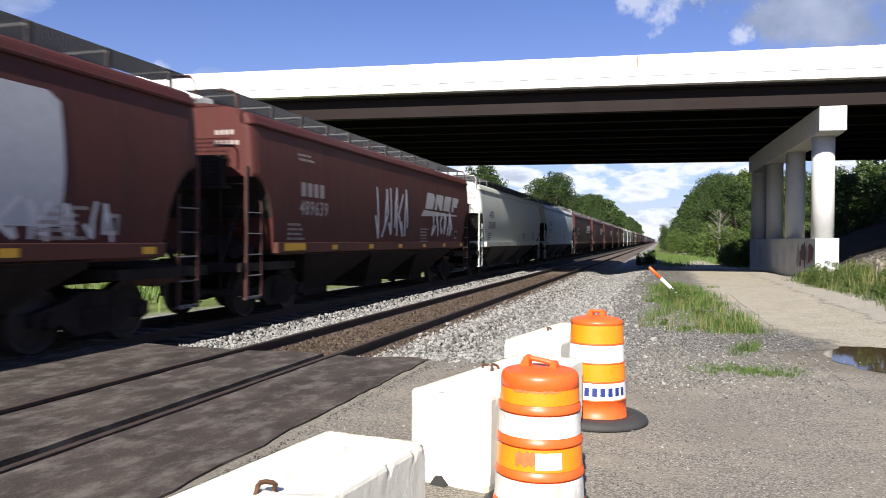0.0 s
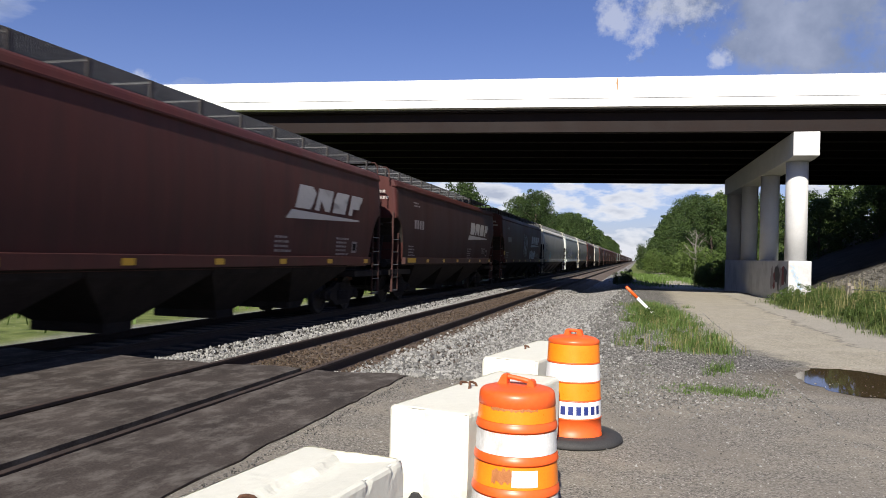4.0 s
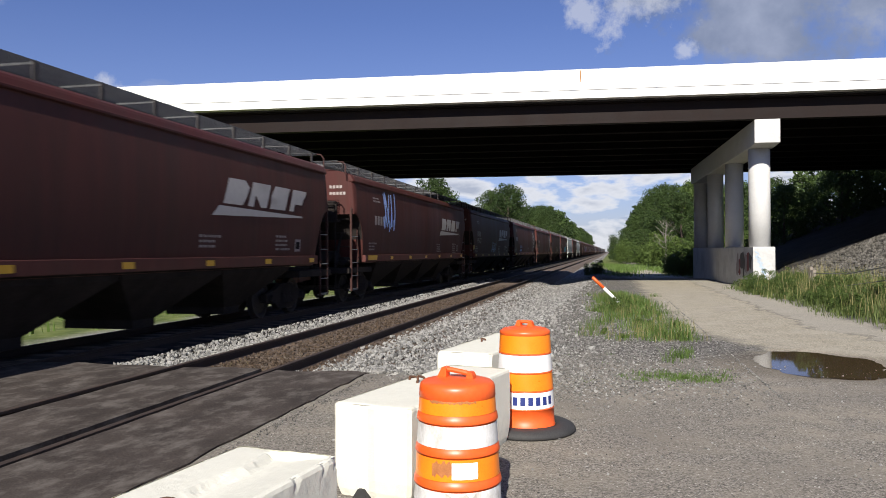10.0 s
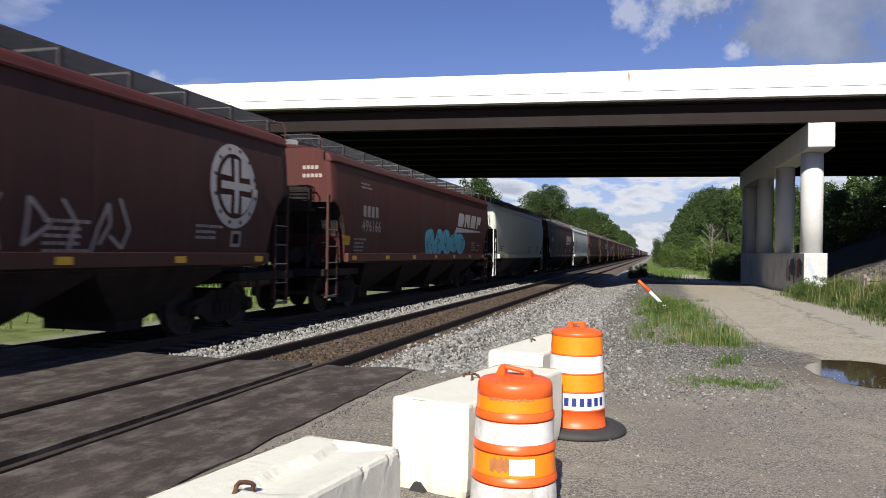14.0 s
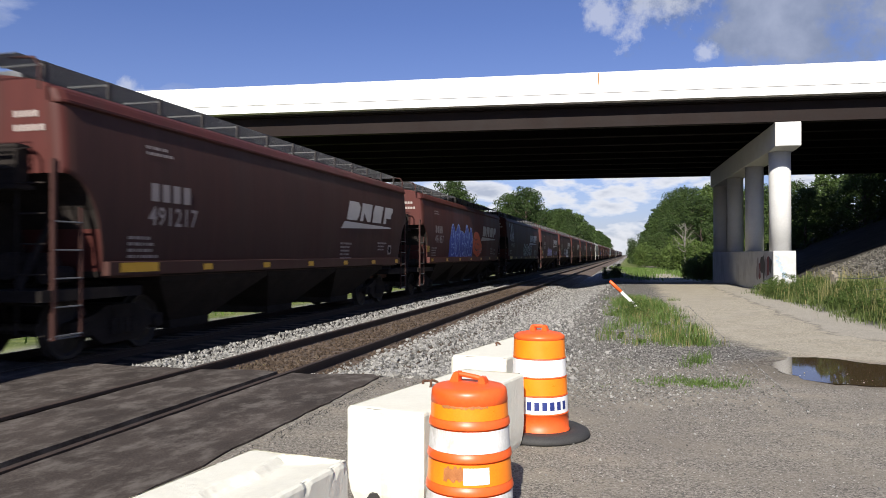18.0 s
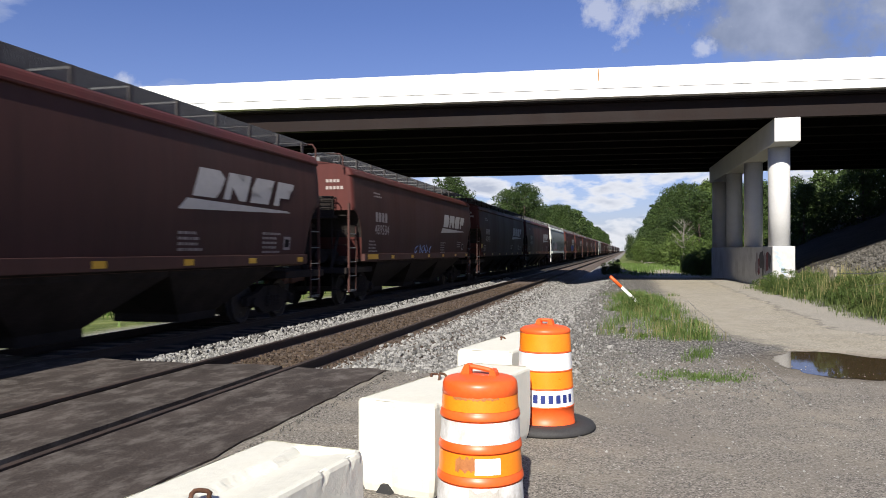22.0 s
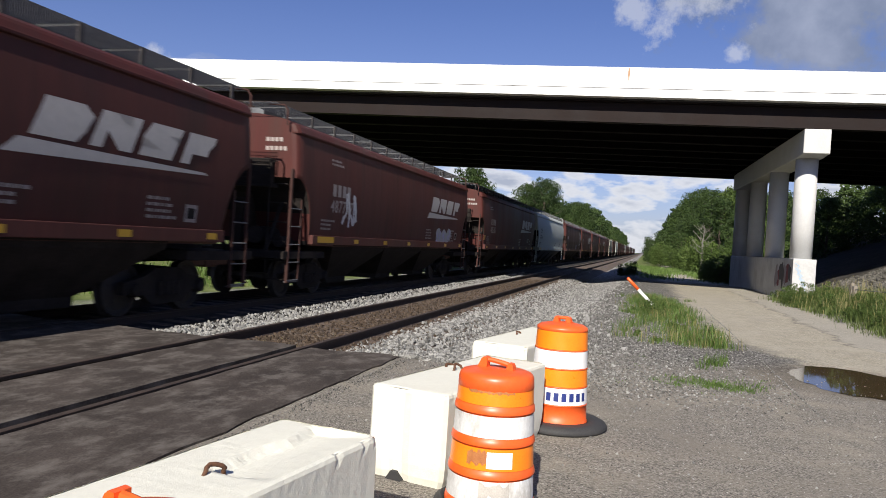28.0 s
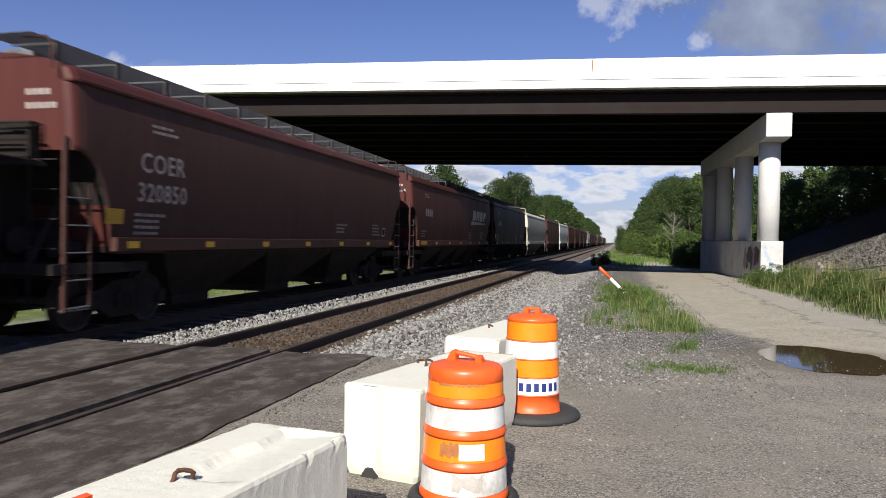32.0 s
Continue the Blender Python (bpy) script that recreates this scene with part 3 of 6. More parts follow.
def ground_z(x, y):
    """Height of the open ground: the crossing and lane lie near rail level, the trackbed falls away to each side past the crossing."""
    z = -0.03
    past = smooth_step(6.9, 9.0, y)
    if x < -3.2:
        z = -0.22 - 0.11 * past
    elif x < -2.9:
        z = -0.03 - 0.30 * past
    elif x < -0.6:
        z = -0.03 - 0.30 * past * (1 - smooth_step(-2.9, -0.6, x))
    if x < -15:
        z -= 0.5 * smooth_step(-15, -22, x) * past
    if x > -3:
        z -= 0.42 * smooth_step(40, 58, y) * smooth_step(-3, 0.5, x)
        z += 0.75 * math.exp(-((x + 1.3) / 1.6) ** 2 - ((y - 70) / 9) ** 2)
    bank = smooth_step(5.2, 8.0, x) * smooth_step(9, 16, y)
    z += 0.45 * bank
    z += 0.03 * noise.noise((x * 0.35, y * 0.35, 0.3)) * smooth_step(7, 12, abs(y) + abs(x))
    return z


def in_puddle(x, y):
    a, b = (x - 2.95) / 0.94, (y - 8.75) / 1.5
    return a * a + b * b + 0.25 * noise.noise((x * 1.7, y * 1.7, 5)) + 0.16 * noise.noise((x * 4.6, y * 4.6, 2)) + 0.06 * noise.noise((x * 13, y * 13, 7))


def build_ground():
    bm = bmesh.new()
    xs = [-900, -300, -120, -60, -40, -30, -25, -20] + [-17 + 0.5 * i for i in range(27)] + [-3.25, -3.15] + [-3 + 0.4 * i for i in range(40)] + [13, 14, 16, 20, 25, 30, 40, 60, 120, 300, 900]
    ys = [-300, -100, -40, -20, -10, -6] + [-4 + 0.4 * i for i in range(60)] + [20 + i for i in range(1, 30)] + [52, 56, 60, 66, 74, 84, 100, 130, 170, 230, 320, 450, 700, 1200, 2500]
    rows = []
    for y in ys:
        row = []
        for x in xs:
            z = ground_z(x, y)
            d = in_puddle(x, y)
            if d < 1.6:
                z -= 0.02 * (1 - smooth_step(0.5, 1.35, d))
            row.append((x, y, z))
        rows.append(row)
    loft(bm, rows)
    bmesh.ops.recalc_face_normals(bm, faces=bm.faces)
    ob = part("ground", bm, M["ground"], smooth=True)
    tagged(ob, "worn grey asphalt giving way to gravel and weedy earth", "ground", kind="structure")


build_ground()


def track(name, xc, y0, y1, label, bed, covered_to):
    ob = thing(name, pose(xc, 0, 0))
    tagged(ob, label, "railway track", "parallel railway tracks", "structure")
    bm = bmesh.new()
    loft(bm, [[(-2.0, y, -0.34), (-1.55, y, -0.17), (-0.8, y, -0.155), (0, y, -0.165), (0.8, y, -0.155), (1.55, y, -0.17), (2.0, y, -0.34)] for y in (covered_to, 12, 30, 60, 120, 400, y1)])
    part("ballast_bed", bm, bed, ob, "crushed stone ballast bed")
    for s in (-0.7525, 0.7525):
        bm = bmesh.new()
        prism(bm, [(s - 0.07, -0.17), (s + 0.07, -0.17), (s + 0.07, -0.155), (s + 0.012, -0.14), (s + 0.012, -0.045), (s + 0.036, -0.035), (s + 0.036, -0.004), (s + 0.028, 0), (s - 0.028, 0), (s - 0.036, -0.004), (s - 0.036, -0.035), (s - 0.012, -0.045), (s - 0.012, -0.14), (s - 0.07, -0.155)], "y", y0, y1)
        # prism takes x and z for a sweep along y
        for f in bm.faces:
            f.material_index = 1 if f.normal.z > 0.7 and f.calc_center_median().z > -0.01 else 0
        part("rail", bm, [M["rail"], M["rail_top"]], ob, "rust-brown steel rail")
    return ob


near_track = track("track_near", NEAR_X, -40, 1500, "empty railway track with brown rails on rusty stone ballast", M["brown_ballast"], 6.9)
far_track = track("track_far", FAR_X, -60, 1500, "railway track under the passing grain train", M["shaded_ballast"], 6.9)
tie_mesh = mesh_of(boxed(-1.27, 1.27, -0.115, 0.115, -0.32, -0.150, bevel=0.012), "tie", M["tie"])
for tr, last in ((near_track, 70), (far_track, 45)):
    y = 7.2
    while y < last:
        part("tie", tie_mesh, None, tr, at=pose(random.uniform(-0.04, 0.04), y, random.uniform(-0.012, 0.004), 0, 0, random.uniform(-1, 1)))
        y += 0.53


def crossing_panels():
    """The paved road crossing: slabs between and beside the rails, with open flangeways."""
    ob = thing("road_crossing")
    tagged(ob, "dark worn asphalt road crossing laid round the rails", "level crossing", kind="structure")
    edges = [-3.10, NEAR_X + 0.7525 + 0.07, NEAR_X + 0.7525 - 0.19, NEAR_X - 0.7525 + 0.17, NEAR_X - 0.7525 - 0.07, -7.1, FAR_X + 0.7525 + 0.05, FAR_X + 0.7525 - 0.11, FAR_X - 0.7525 + 0.11, FAR_X - 0.7525 - 0.05, -15.5]
    for a, b in ((0, 1), (2, 3), (4, 5), (5, 6), (7, 8), (9, 10)):
        x1, x0 = edges[a], edges[b]
        bm = bmesh.new()
        n = 12
        top = lambda x, y: -0.012 + 0.008 * noise.noise((x * 2, y * 2, 2))
        ys = [-30, -8] + [-4 + 10.7 * i / 60 for i in range(61)]
        xs = [x0 + (x1 - x0) * i / n for i in range(n + 1)]
        rows = []
        for y in ys:
            w = y if y < 6.6 else 6.75
            ragged = lambda x: 0.05 * noise.noise((9, y * 1.9, 4)) + 0.03 * noise.noise((5, y * 7, 4)) if x == x1 and a == 0 else 0.0
            rows.append([(x + ragged(x), w + (0.28 * noise.noise((x * 1.1, 3, 1)) if w > 6.6 else 0), top(x, y)) for x in xs])
        end = [(p[0], p[1] + 0.06, -0.2) for p in rows[-1]]
        loft(bm, [*rows, end])
        side = [[r[k] for r in rows] for k in (0, n)]
        for s in side:
            loft(bm, [s, [(p[0], p[1], -0.25) for p in s]])
        bmesh.ops.recalc_face_normals(bm, faces=bm.faces)
        part("crossing_slab", bm, M["panel"], ob)


crossing_panels()


def puddle():
    bm = bmesh.new()
    ring = []
    for k in range(64):
        a = 2 * math.pi * k / 64
        r = 0.2
        while in_puddle(2.95 + r * math.cos(a), 8.6 + r * math.sin(a)) < 0.80 and r < 3:
            r += 0.01
        ring.append(bm.verts.new((2.95 + r * math.cos(a), 8.6 + r * math.sin(a), -0.026)))
    bm.faces.new(ring)
    tagged(part("puddle", bm, M["water"]), "muddy brown puddle in a pothole of the lane", "puddle", kind="structure")


puddle()

# ---- the road bridge ----


paint_rust = surface("rust_stain", (0.26, 0.12, 0.04), (0.42, 0.24, 0.10), scale=4, rough=0.9, bump=0)


def bridge():
    ob = thing("road_bridge", pose(0, 28.2, 0, 0, 0, math.degrees(math.atan(SKEW))))
    tagged(ob, "white concrete road bridge on brown steel girders", "bridge", kind="structure")
    x0, x1, w = -70, 75, 22.3
    bm = bmesh.new()
    prism(bm, [(0.035, 7.86), (0.035, 8.20), (0.0, 8.205), (0.0, 9.03), (0.04, 9.05), (0.28, 9.05), (0.36, 8.4), (0.45, 8.2), (0.45, 7.86)], "x", x0, x1)
    part("parapet", bm, M["bridge_white"], ob, "white concrete parapet and deck edge")
    bm = bmesh.new()
    prism(bm, [(w, 7.86), (w, 9.05), (w - 0.3, 9.05), (w - 0.45, 8.2), (w - 0.45, 7.86)], "x", x0, x1)
    part("parapet", bm, M["bridge_white"], ob)
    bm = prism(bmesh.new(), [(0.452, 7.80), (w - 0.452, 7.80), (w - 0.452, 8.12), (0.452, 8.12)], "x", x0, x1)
    part("deck", bm, M["soffit"], ob, "concrete deck, coloured dark for the shade beneath")
    bm = bmesh.new()
    loft(bm, [[(-1.10, -0.003, 9.0), (-1.06, -0.003, 9.0)], [(-1.11, -0.003, 8.8), (-1.04, -0.003, 8.8)], [(-1.08, -0.003, 8.5), (-1.05, -0.003, 8.5)]])
    part("rust_streak", bm, paint_rust, ob, "thin rust streak below the parapet top")
    n = 9
    for i in range(n):
        y = 0.75 + (w - 1.5) * i / (n - 1)
        bm = bmesh.new()
        web = [(y - 0.2, 6.90), (y + 0.2, 6.90), (y + 0.2, 6.95), (y + 0.012, 6.95), (y + 0.012, 7.74), (y + 0.18, 7.74), (y + 0.18, 7.785), (y - 0.18, 7.785), (y - 0.18, 7.74), (y - 0.012, 7.74), (y - 0.012, 6.95), (y - 0.2, 6.95)]
        prism(bm, web, "x", x0, x1)
        # outer girders keep the brown steel, inner ones get the shade-dark copy
        part("girder", bm, M["girder"] if i in (0, n - 1) else M["shaded_girder"], ob)
    return ob


bridge()


def pier(name, x, n_col):
    ob = thing(name, pose(x, 29.25, 0, 0, 0, 1.8))
    tagged(ob, "white concrete bridge pier with round columns and crash wall", "bridge pier", kind="structure")
    bm = bmesh.new()
    prism(bm, [(0, 6.88), (0, 5.92), (0.9, 5.86), (17.6, 5.86), (18.5, 5.92), (18.5, 6.88)], "x", -0.49, 0.49)
    bmesh.ops.bevel(bm, geom=list(bm.edges), offset=0.02, segments=1, affect="EDGES")
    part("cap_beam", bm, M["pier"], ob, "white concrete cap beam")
    for i in range(n_col):
        y = 1.5 + i * 5.4
        bm = lathe(bmesh.new(), [(0.43, 1.7), (0.43, 3.5), (0.43, 5.87)], n=40)
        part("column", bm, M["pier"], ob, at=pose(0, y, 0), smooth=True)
    bm = bmesh.new()
    box(bm, -0.435, 0.435, 0.70, 18.1, -0.6, 1.74, bevel=0.03)
    part("crash_wall", bm, M["wall_dirty"], ob, "stained concrete crash wall")
    rng = random.Random(2)
    for k in range(7):
        bm = bmesh.new()
        y0, z0, w, h = 1.3 + 0.42 * k, 1.0 + rng.uniform(-0.15, 0.15), rng.uniform(0.24, 0.36), rng.uniform(0.35, 0.6)
        ph = rng.uniform(0, 6)
        ring = [2 * math.pi * q / 14 for q in range(14)]
        vs = [bm.verts.new((-0.438 - 0.0015 * k, y0 + w * math.cos(a) * (1 + 0.35 * math.sin(3 * a + ph)), z0 + h * math.sin(a) * (1 + 0.25 * math.sin(2 * a + ph)))) for a in ring]
        bm.faces.new(vs)
        bmesh.ops.triangulate(bm, faces=bm.faces)
        bmesh.ops.recalc_face_normals(bm, faces=bm.faces)
        part("graffiti", bm, (wall_black, wall_red, wall_grey, wall_black)[k % 4], ob, "dark sprayed graffiti shapes")
    for k in range(5):
        bm = bmesh.new()
        x = -0.36 + 0.075 * k
        tube(bm, [(x, 0.696, 1.55 - 0.2 * k), (x + 0.16, 0.696, 1.45 - 0.2 * k), (x + 0.02, 0.696, 1.33 - 0.2 * k), (x + 0.15, 0.696, 1.22 - 0.2 * k)], 0.014, n=4)
        part("graffiti", bm, wall_blue, ob, "pale blue sprayed squiggle")
    return ob


wall_red, wall_black = plain("oxblood_spray", (0.16, 0.03, 0.03), 0.7), plain("black_wall_spray", (0.05, 0.045, 0.045), 0.7)
wall_grey, wall_blue = plain("grey_wall_spray", (0.25, 0.22, 0.22), 0.7), plain("blue_wall_spray", (0.30, 0.50, 0.72), 0.7)
pier_near = pier("bridge_pier_near", 6.28, 4)


def embankment(name, sign, x_foot, x_top):
    """The stony slope that carries the bridge's end."""
    bm = bmesh.new()
    rows = []
    for j in range(30):
        y = 14 + j * 2.0
        fall = smooth_step(14, 27, y)
        row = []
        for i in range(15):
            u = i / 14
            x = x_foot + sign * ((x_top - x_foot) * sign) * u
            z = 0.35 + u * 7.3 * fall + 0.08 * noise.noise((x, y, 3))
            row.append((x, y, z if u > 0 else 0.1))
        rows.append(row)
    loft(bm, rows)
    bmesh.ops.recalc_face_normals(bm, faces=bm.faces)
    ob = part(name, bm, M["slope"], smooth=True)
    tagged(ob, "stony embankment slope rising to the bridge", "embankment", kind="structure")


embankment("embankment_east", 1, 7.9, 26.0)

# ---- the grain train ----
SPEED = 25.6
SILL_TOP, SILL_LOW, HALF = 1.51, 1.29, 1.53


def side_width(z, bulge):
    """Half the width of a car's gently barrelled side at height z."""
    return HALF - bulge * ((z - 2.62) / 1.0) ** 2


# how high the side starts, by the distance from the car's end: a rounded or a straight cutaway over the trucks
ROUND_CUT = [(0.32, 2.76), (0.36, 2.76), (0.46, 2.75), (0.66, 2.66), (0.84, 2.50), (0.98, 2.28), (1.09, 2.0), (1.17, 1.66), (1.22, 1.36), (1.25, 1.27)]
SLANT_CUT = [(0.32, 2.74), (0.36, 2.74), (0.46, 2.72), (0.58, 2.60), (0.80, 2.26), (1.02, 1.90), (1.24, 1.54), (1.30, 1.27)]
CORNER = {0.32: 0.13, 0.36: 0.045, 0.46: 0.0}


def body_mesh(L, paint, end_paint, bulge):
    bm = bmesh.new()
    cut = ROUND_CUT if bulge < 0.07 else SLANT_CUT
    rows_at = [(y, 0.0, zb, CORNER.get(y, 0.0)) for y, zb in cut]
    n = 11
    for k in range(n):
        y = 1.5 + (L - 3.0) * k / (n - 1)
        deep = 0.002 if bulge < 0.07 else 0.004
        rows_at += [(y + dy, dip, 1.25, 0.0) for dy, dip in ((-0.08, 0.0), (-0.025, 0.0), (0.0, deep), (0.025, 0.0), (0.08, 0.0))]
    rows_at += [(L - y, 0.0, zb, CORNER.get(y, 0.0)) for y, zb in cut[::-1]]
    lip = side_width(3.75, bulge)
    rows = []
    for y, dip, zb, corner in rows_at:
        zs = [zb + (3.71 - zb) * k / 9 for k in range(10)]
        half = [(side_width(z, bulge) - dip - corner, z) for z in zs]
        half += [(lip + dx - corner, z) for dx, z in ((-0.004, 3.75), (0.036, 3.755), (0.046, 3.77), (0.046, 3.80), (0.034, 3.82), (0.000, 3.90), (-0.032, 3.95), (-0.10, 3.99))]
        half += [(1.20, 4.05), (0.95, 4.11), (0.5, 4.18), (0.0, 4.20)]
        rows.append([(x, y, z) for x, z in half] + [(-x, y, z) for x, z in half[-2::-1]])
    loft(bm, rows, close=True, caps=True)
    bmesh.ops.recalc_face_normals(bm, faces=bm.faces)
    # roof band and ends get their own paint, the light they catch in it
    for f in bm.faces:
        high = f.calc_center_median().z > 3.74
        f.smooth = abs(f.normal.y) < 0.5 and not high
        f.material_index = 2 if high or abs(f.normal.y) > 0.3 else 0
        # faces turned down get the underframe colour: grime with shade painted in
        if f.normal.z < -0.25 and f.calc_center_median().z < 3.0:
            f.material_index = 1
            f.smooth = False
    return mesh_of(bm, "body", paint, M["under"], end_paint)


def truck_parts():
    """Bogie meshes: side frame, bolster, wheelset."""
    f = bmesh.new()
    prism(f, [(-1.12, 0.38), (-1.12, 0.58), (-0.62, 0.68), (-0.35, 0.80), (0.35, 0.80), (0.62, 0.68), (1.12, 0.58), (1.12, 0.38), (0.72, 0.40), (0.42, 0.20), (-0.42, 0.20), (-0.72, 0.40)], "x", -0.07, 0.07)
    for y in (-0.24, -0.08, 0.08, 0.24):
        bmesh.ops.create_cone(f, cap_ends=True, segments=8, radius1=0.07, radius2=0.07, depth=0.24, matrix=pose(0.085, y, 0.46))
    for y in (-0.89, 0.89):
        bmesh.ops.create_cone(f, cap_ends=True, segments=14, radius1=0.13, radius2=0.10, depth=0.16, matrix=pose(0.08, y, 0.46, 0, 90, 0))
    frame_mesh = mesh_of(f, "side_frame", M["under"])
    b = bmesh.new()
    box(b, -1.1, 1.1, -0.2, 0.2, 0.5, 0.82, bevel=0.03)
    box(b, -0.06, 0.06, -1.1, 1.1, 0.36, 0.44)
    bolster = mesh_of(b, "bolster", M["under"])
    w = bmesh.new()
    for s in (-1, 1):
        d = bmesh.new()
        lathe(d, [(0.10, -0.09), (0.16, -0.075), (0.36, -0.02), (0.40, -0.06), (0.455, -0.065), (0.46, 0.045), (0.485, 0.06), (0.485, 0.075), (0.40, 0.075), (0.36, 0.03), (0.16, -0.01), (0.10, 0.05)], n=18)
        for k in range(5):
            a = 2 * math.pi * k / 5
            box(d, 0.24 * math.cos(a) - 0.03, 0.24 * math.cos(a) + 0.03, 0.24 * math.sin(a) - 0.03, 0.24 * math.sin(a) + 0.03, -0.062, -0.04)
        bmesh.ops.transform(d, matrix=pose(0.75 * s, 0, 0, 0, -90 * s, 0), verts=d.verts)
        tmp = bpy.data.meshes.new("t")
        d.to_mesh(tmp)
        d.free()
        w.from_mesh(tmp)
        bpy.data.meshes.remove(tmp)
    tube(w, [(-1.05, 0, 0), (1.05, 0, 0)], 0.085, n=10)
    return frame_mesh, bolster, mesh_of(w, "wheelset", M["wheel"])


SIDE_FRAME, BOLSTER, WHEELSET = truck_parts()
wheelsets = []


def stile_mesh(side, end, L, trim):
    """Corner stile below the end sheet, with the bent grab iron over the roof."""
    bm = bmesh.new()
    d = 1 if end < 0 else -1
    y0 = 0.27 if end < 0 else L - 0.27
    x = 1.46 * side
    box(bm, *sorted((x, x - 0.055 * side)), y0 - 0.03, y0 + 0.03, 0.42, 2.95)
    y2 = y0 - 0.12 * d
    tube(bm, [(1.30 * side, y2, 3.90), (1.30 * side, y2, 4.22), (1.22 * side, y2, 4.34), (0.8 * side, y2, 4.37)], 0.022, n=6)
    return mesh_of(bm, "corner_stile", trim)


def rung_mesh(side, end, L, k, trim):
    """One side rung; the lowest is a stirrup step."""
    y0, d = (0.27, 1) if end < 0 else (L - 0.27, -1)
    x, z = 1.45 * side, 0.48 + 0.40 * k
    bm = bmesh.new()
    tube(bm, [(x, y0, z), (x, y0 + 0.52 * d, z)], 0.014, n=5)
    if k == 0:
        box(bm, *sorted((x, x - 0.10 * side)), *sorted((y0, y0 + 0.52 * d)), z - 0.05, z - 0.025)
    return mesh_of(bm, "rung", trim)


def inner_stile_mesh(side, end, L, trim):
    y1 = 0.79 if end < 0 else L - 0.79
    x = 1.46 * side
    return mesh_of(boxed(*sorted((x, x - 0.04 * side)), y1 - 0.02, y1 + 0.02, 0.42, 2.3), "inner_stile", trim)


def end_ladder_mesh(side, end, L):
    """Rungs across the car's end beside the corner post, with their inner stile."""
    bm = bmesh.new()
    y0 = 0.10 if end < 0 else L - 0.10
    x = 1.43 * side
    for k in range(6):
        z = 0.5 + 0.42 * k
        tube(bm, [(x, y0, z), (x - 0.45 * side, y0, z)], 0.013, n=5)
    box(bm, min(x - 0.43 * side, x - 0.46 * side), max(x - 0.43 * side, x - 0.46 * side), y0 - 0.015, y0 + 0.015, 0.5, 2.75)
    return mesh_of(bm, "end_ladder", M["under"])


def walk_mesh(L, side):
    bm = bmesh.new()
    for k in range(21):
        x = side * (0.31 + 0.040 * k)
        box(bm, x - 0.003, x + 0.003, -0.05, L + 0.05, 4.352, 4.366)
    n = int(L / 0.12)
    for k in range(n + 1):
        y = -0.05 + (L + 0.1) * k / n
        box(bm, *sorted((side * 0.30, side * 1.12)), y - 0.005, y + 0.005, 4.356, 4.364)
    return mesh_of(bm, "running_board", M["steel"])


def bracket_mesh(side, trim):
    bm = bmesh.new()
    box(bm, *sorted((side * 1.07, side * 1.10)), -0.045, 0.045, 4.0, 4.375)
    box(bm, *sorted((side * 0.30, side * 1.06)), -0.012, 0.012, 4.325, 4.35, mat=1)
    return mesh_of(bm, "walk_bracket", trim, M["steel"])


def hopper_mesh(y0, y1, paint):
    bm = bmesh.new()
    mid, h = (y0 + y1) / 2, (y1 - y0) / 2 - 1.2
    ring = lambda a, b, w, z: [(-w, a, z), (w, a, z), (w, b, z), (-w, b, z)]
    loft(bm, [ring(y0 - 0.08, y1 + 0.08, 1.44, 1.30), ring(y0 - 0.05, y1 + 0.05, 1.40, 1.16), ring(mid - h, mid + h, 0.72, 0.38), ring(mid - h, mid + h, 0.72, 0.22)], close=True, caps=True)
    bmesh.ops.recalc_face_normals(bm, faces=bm.faces)
    return mesh_of(bm, "hopper", paint)


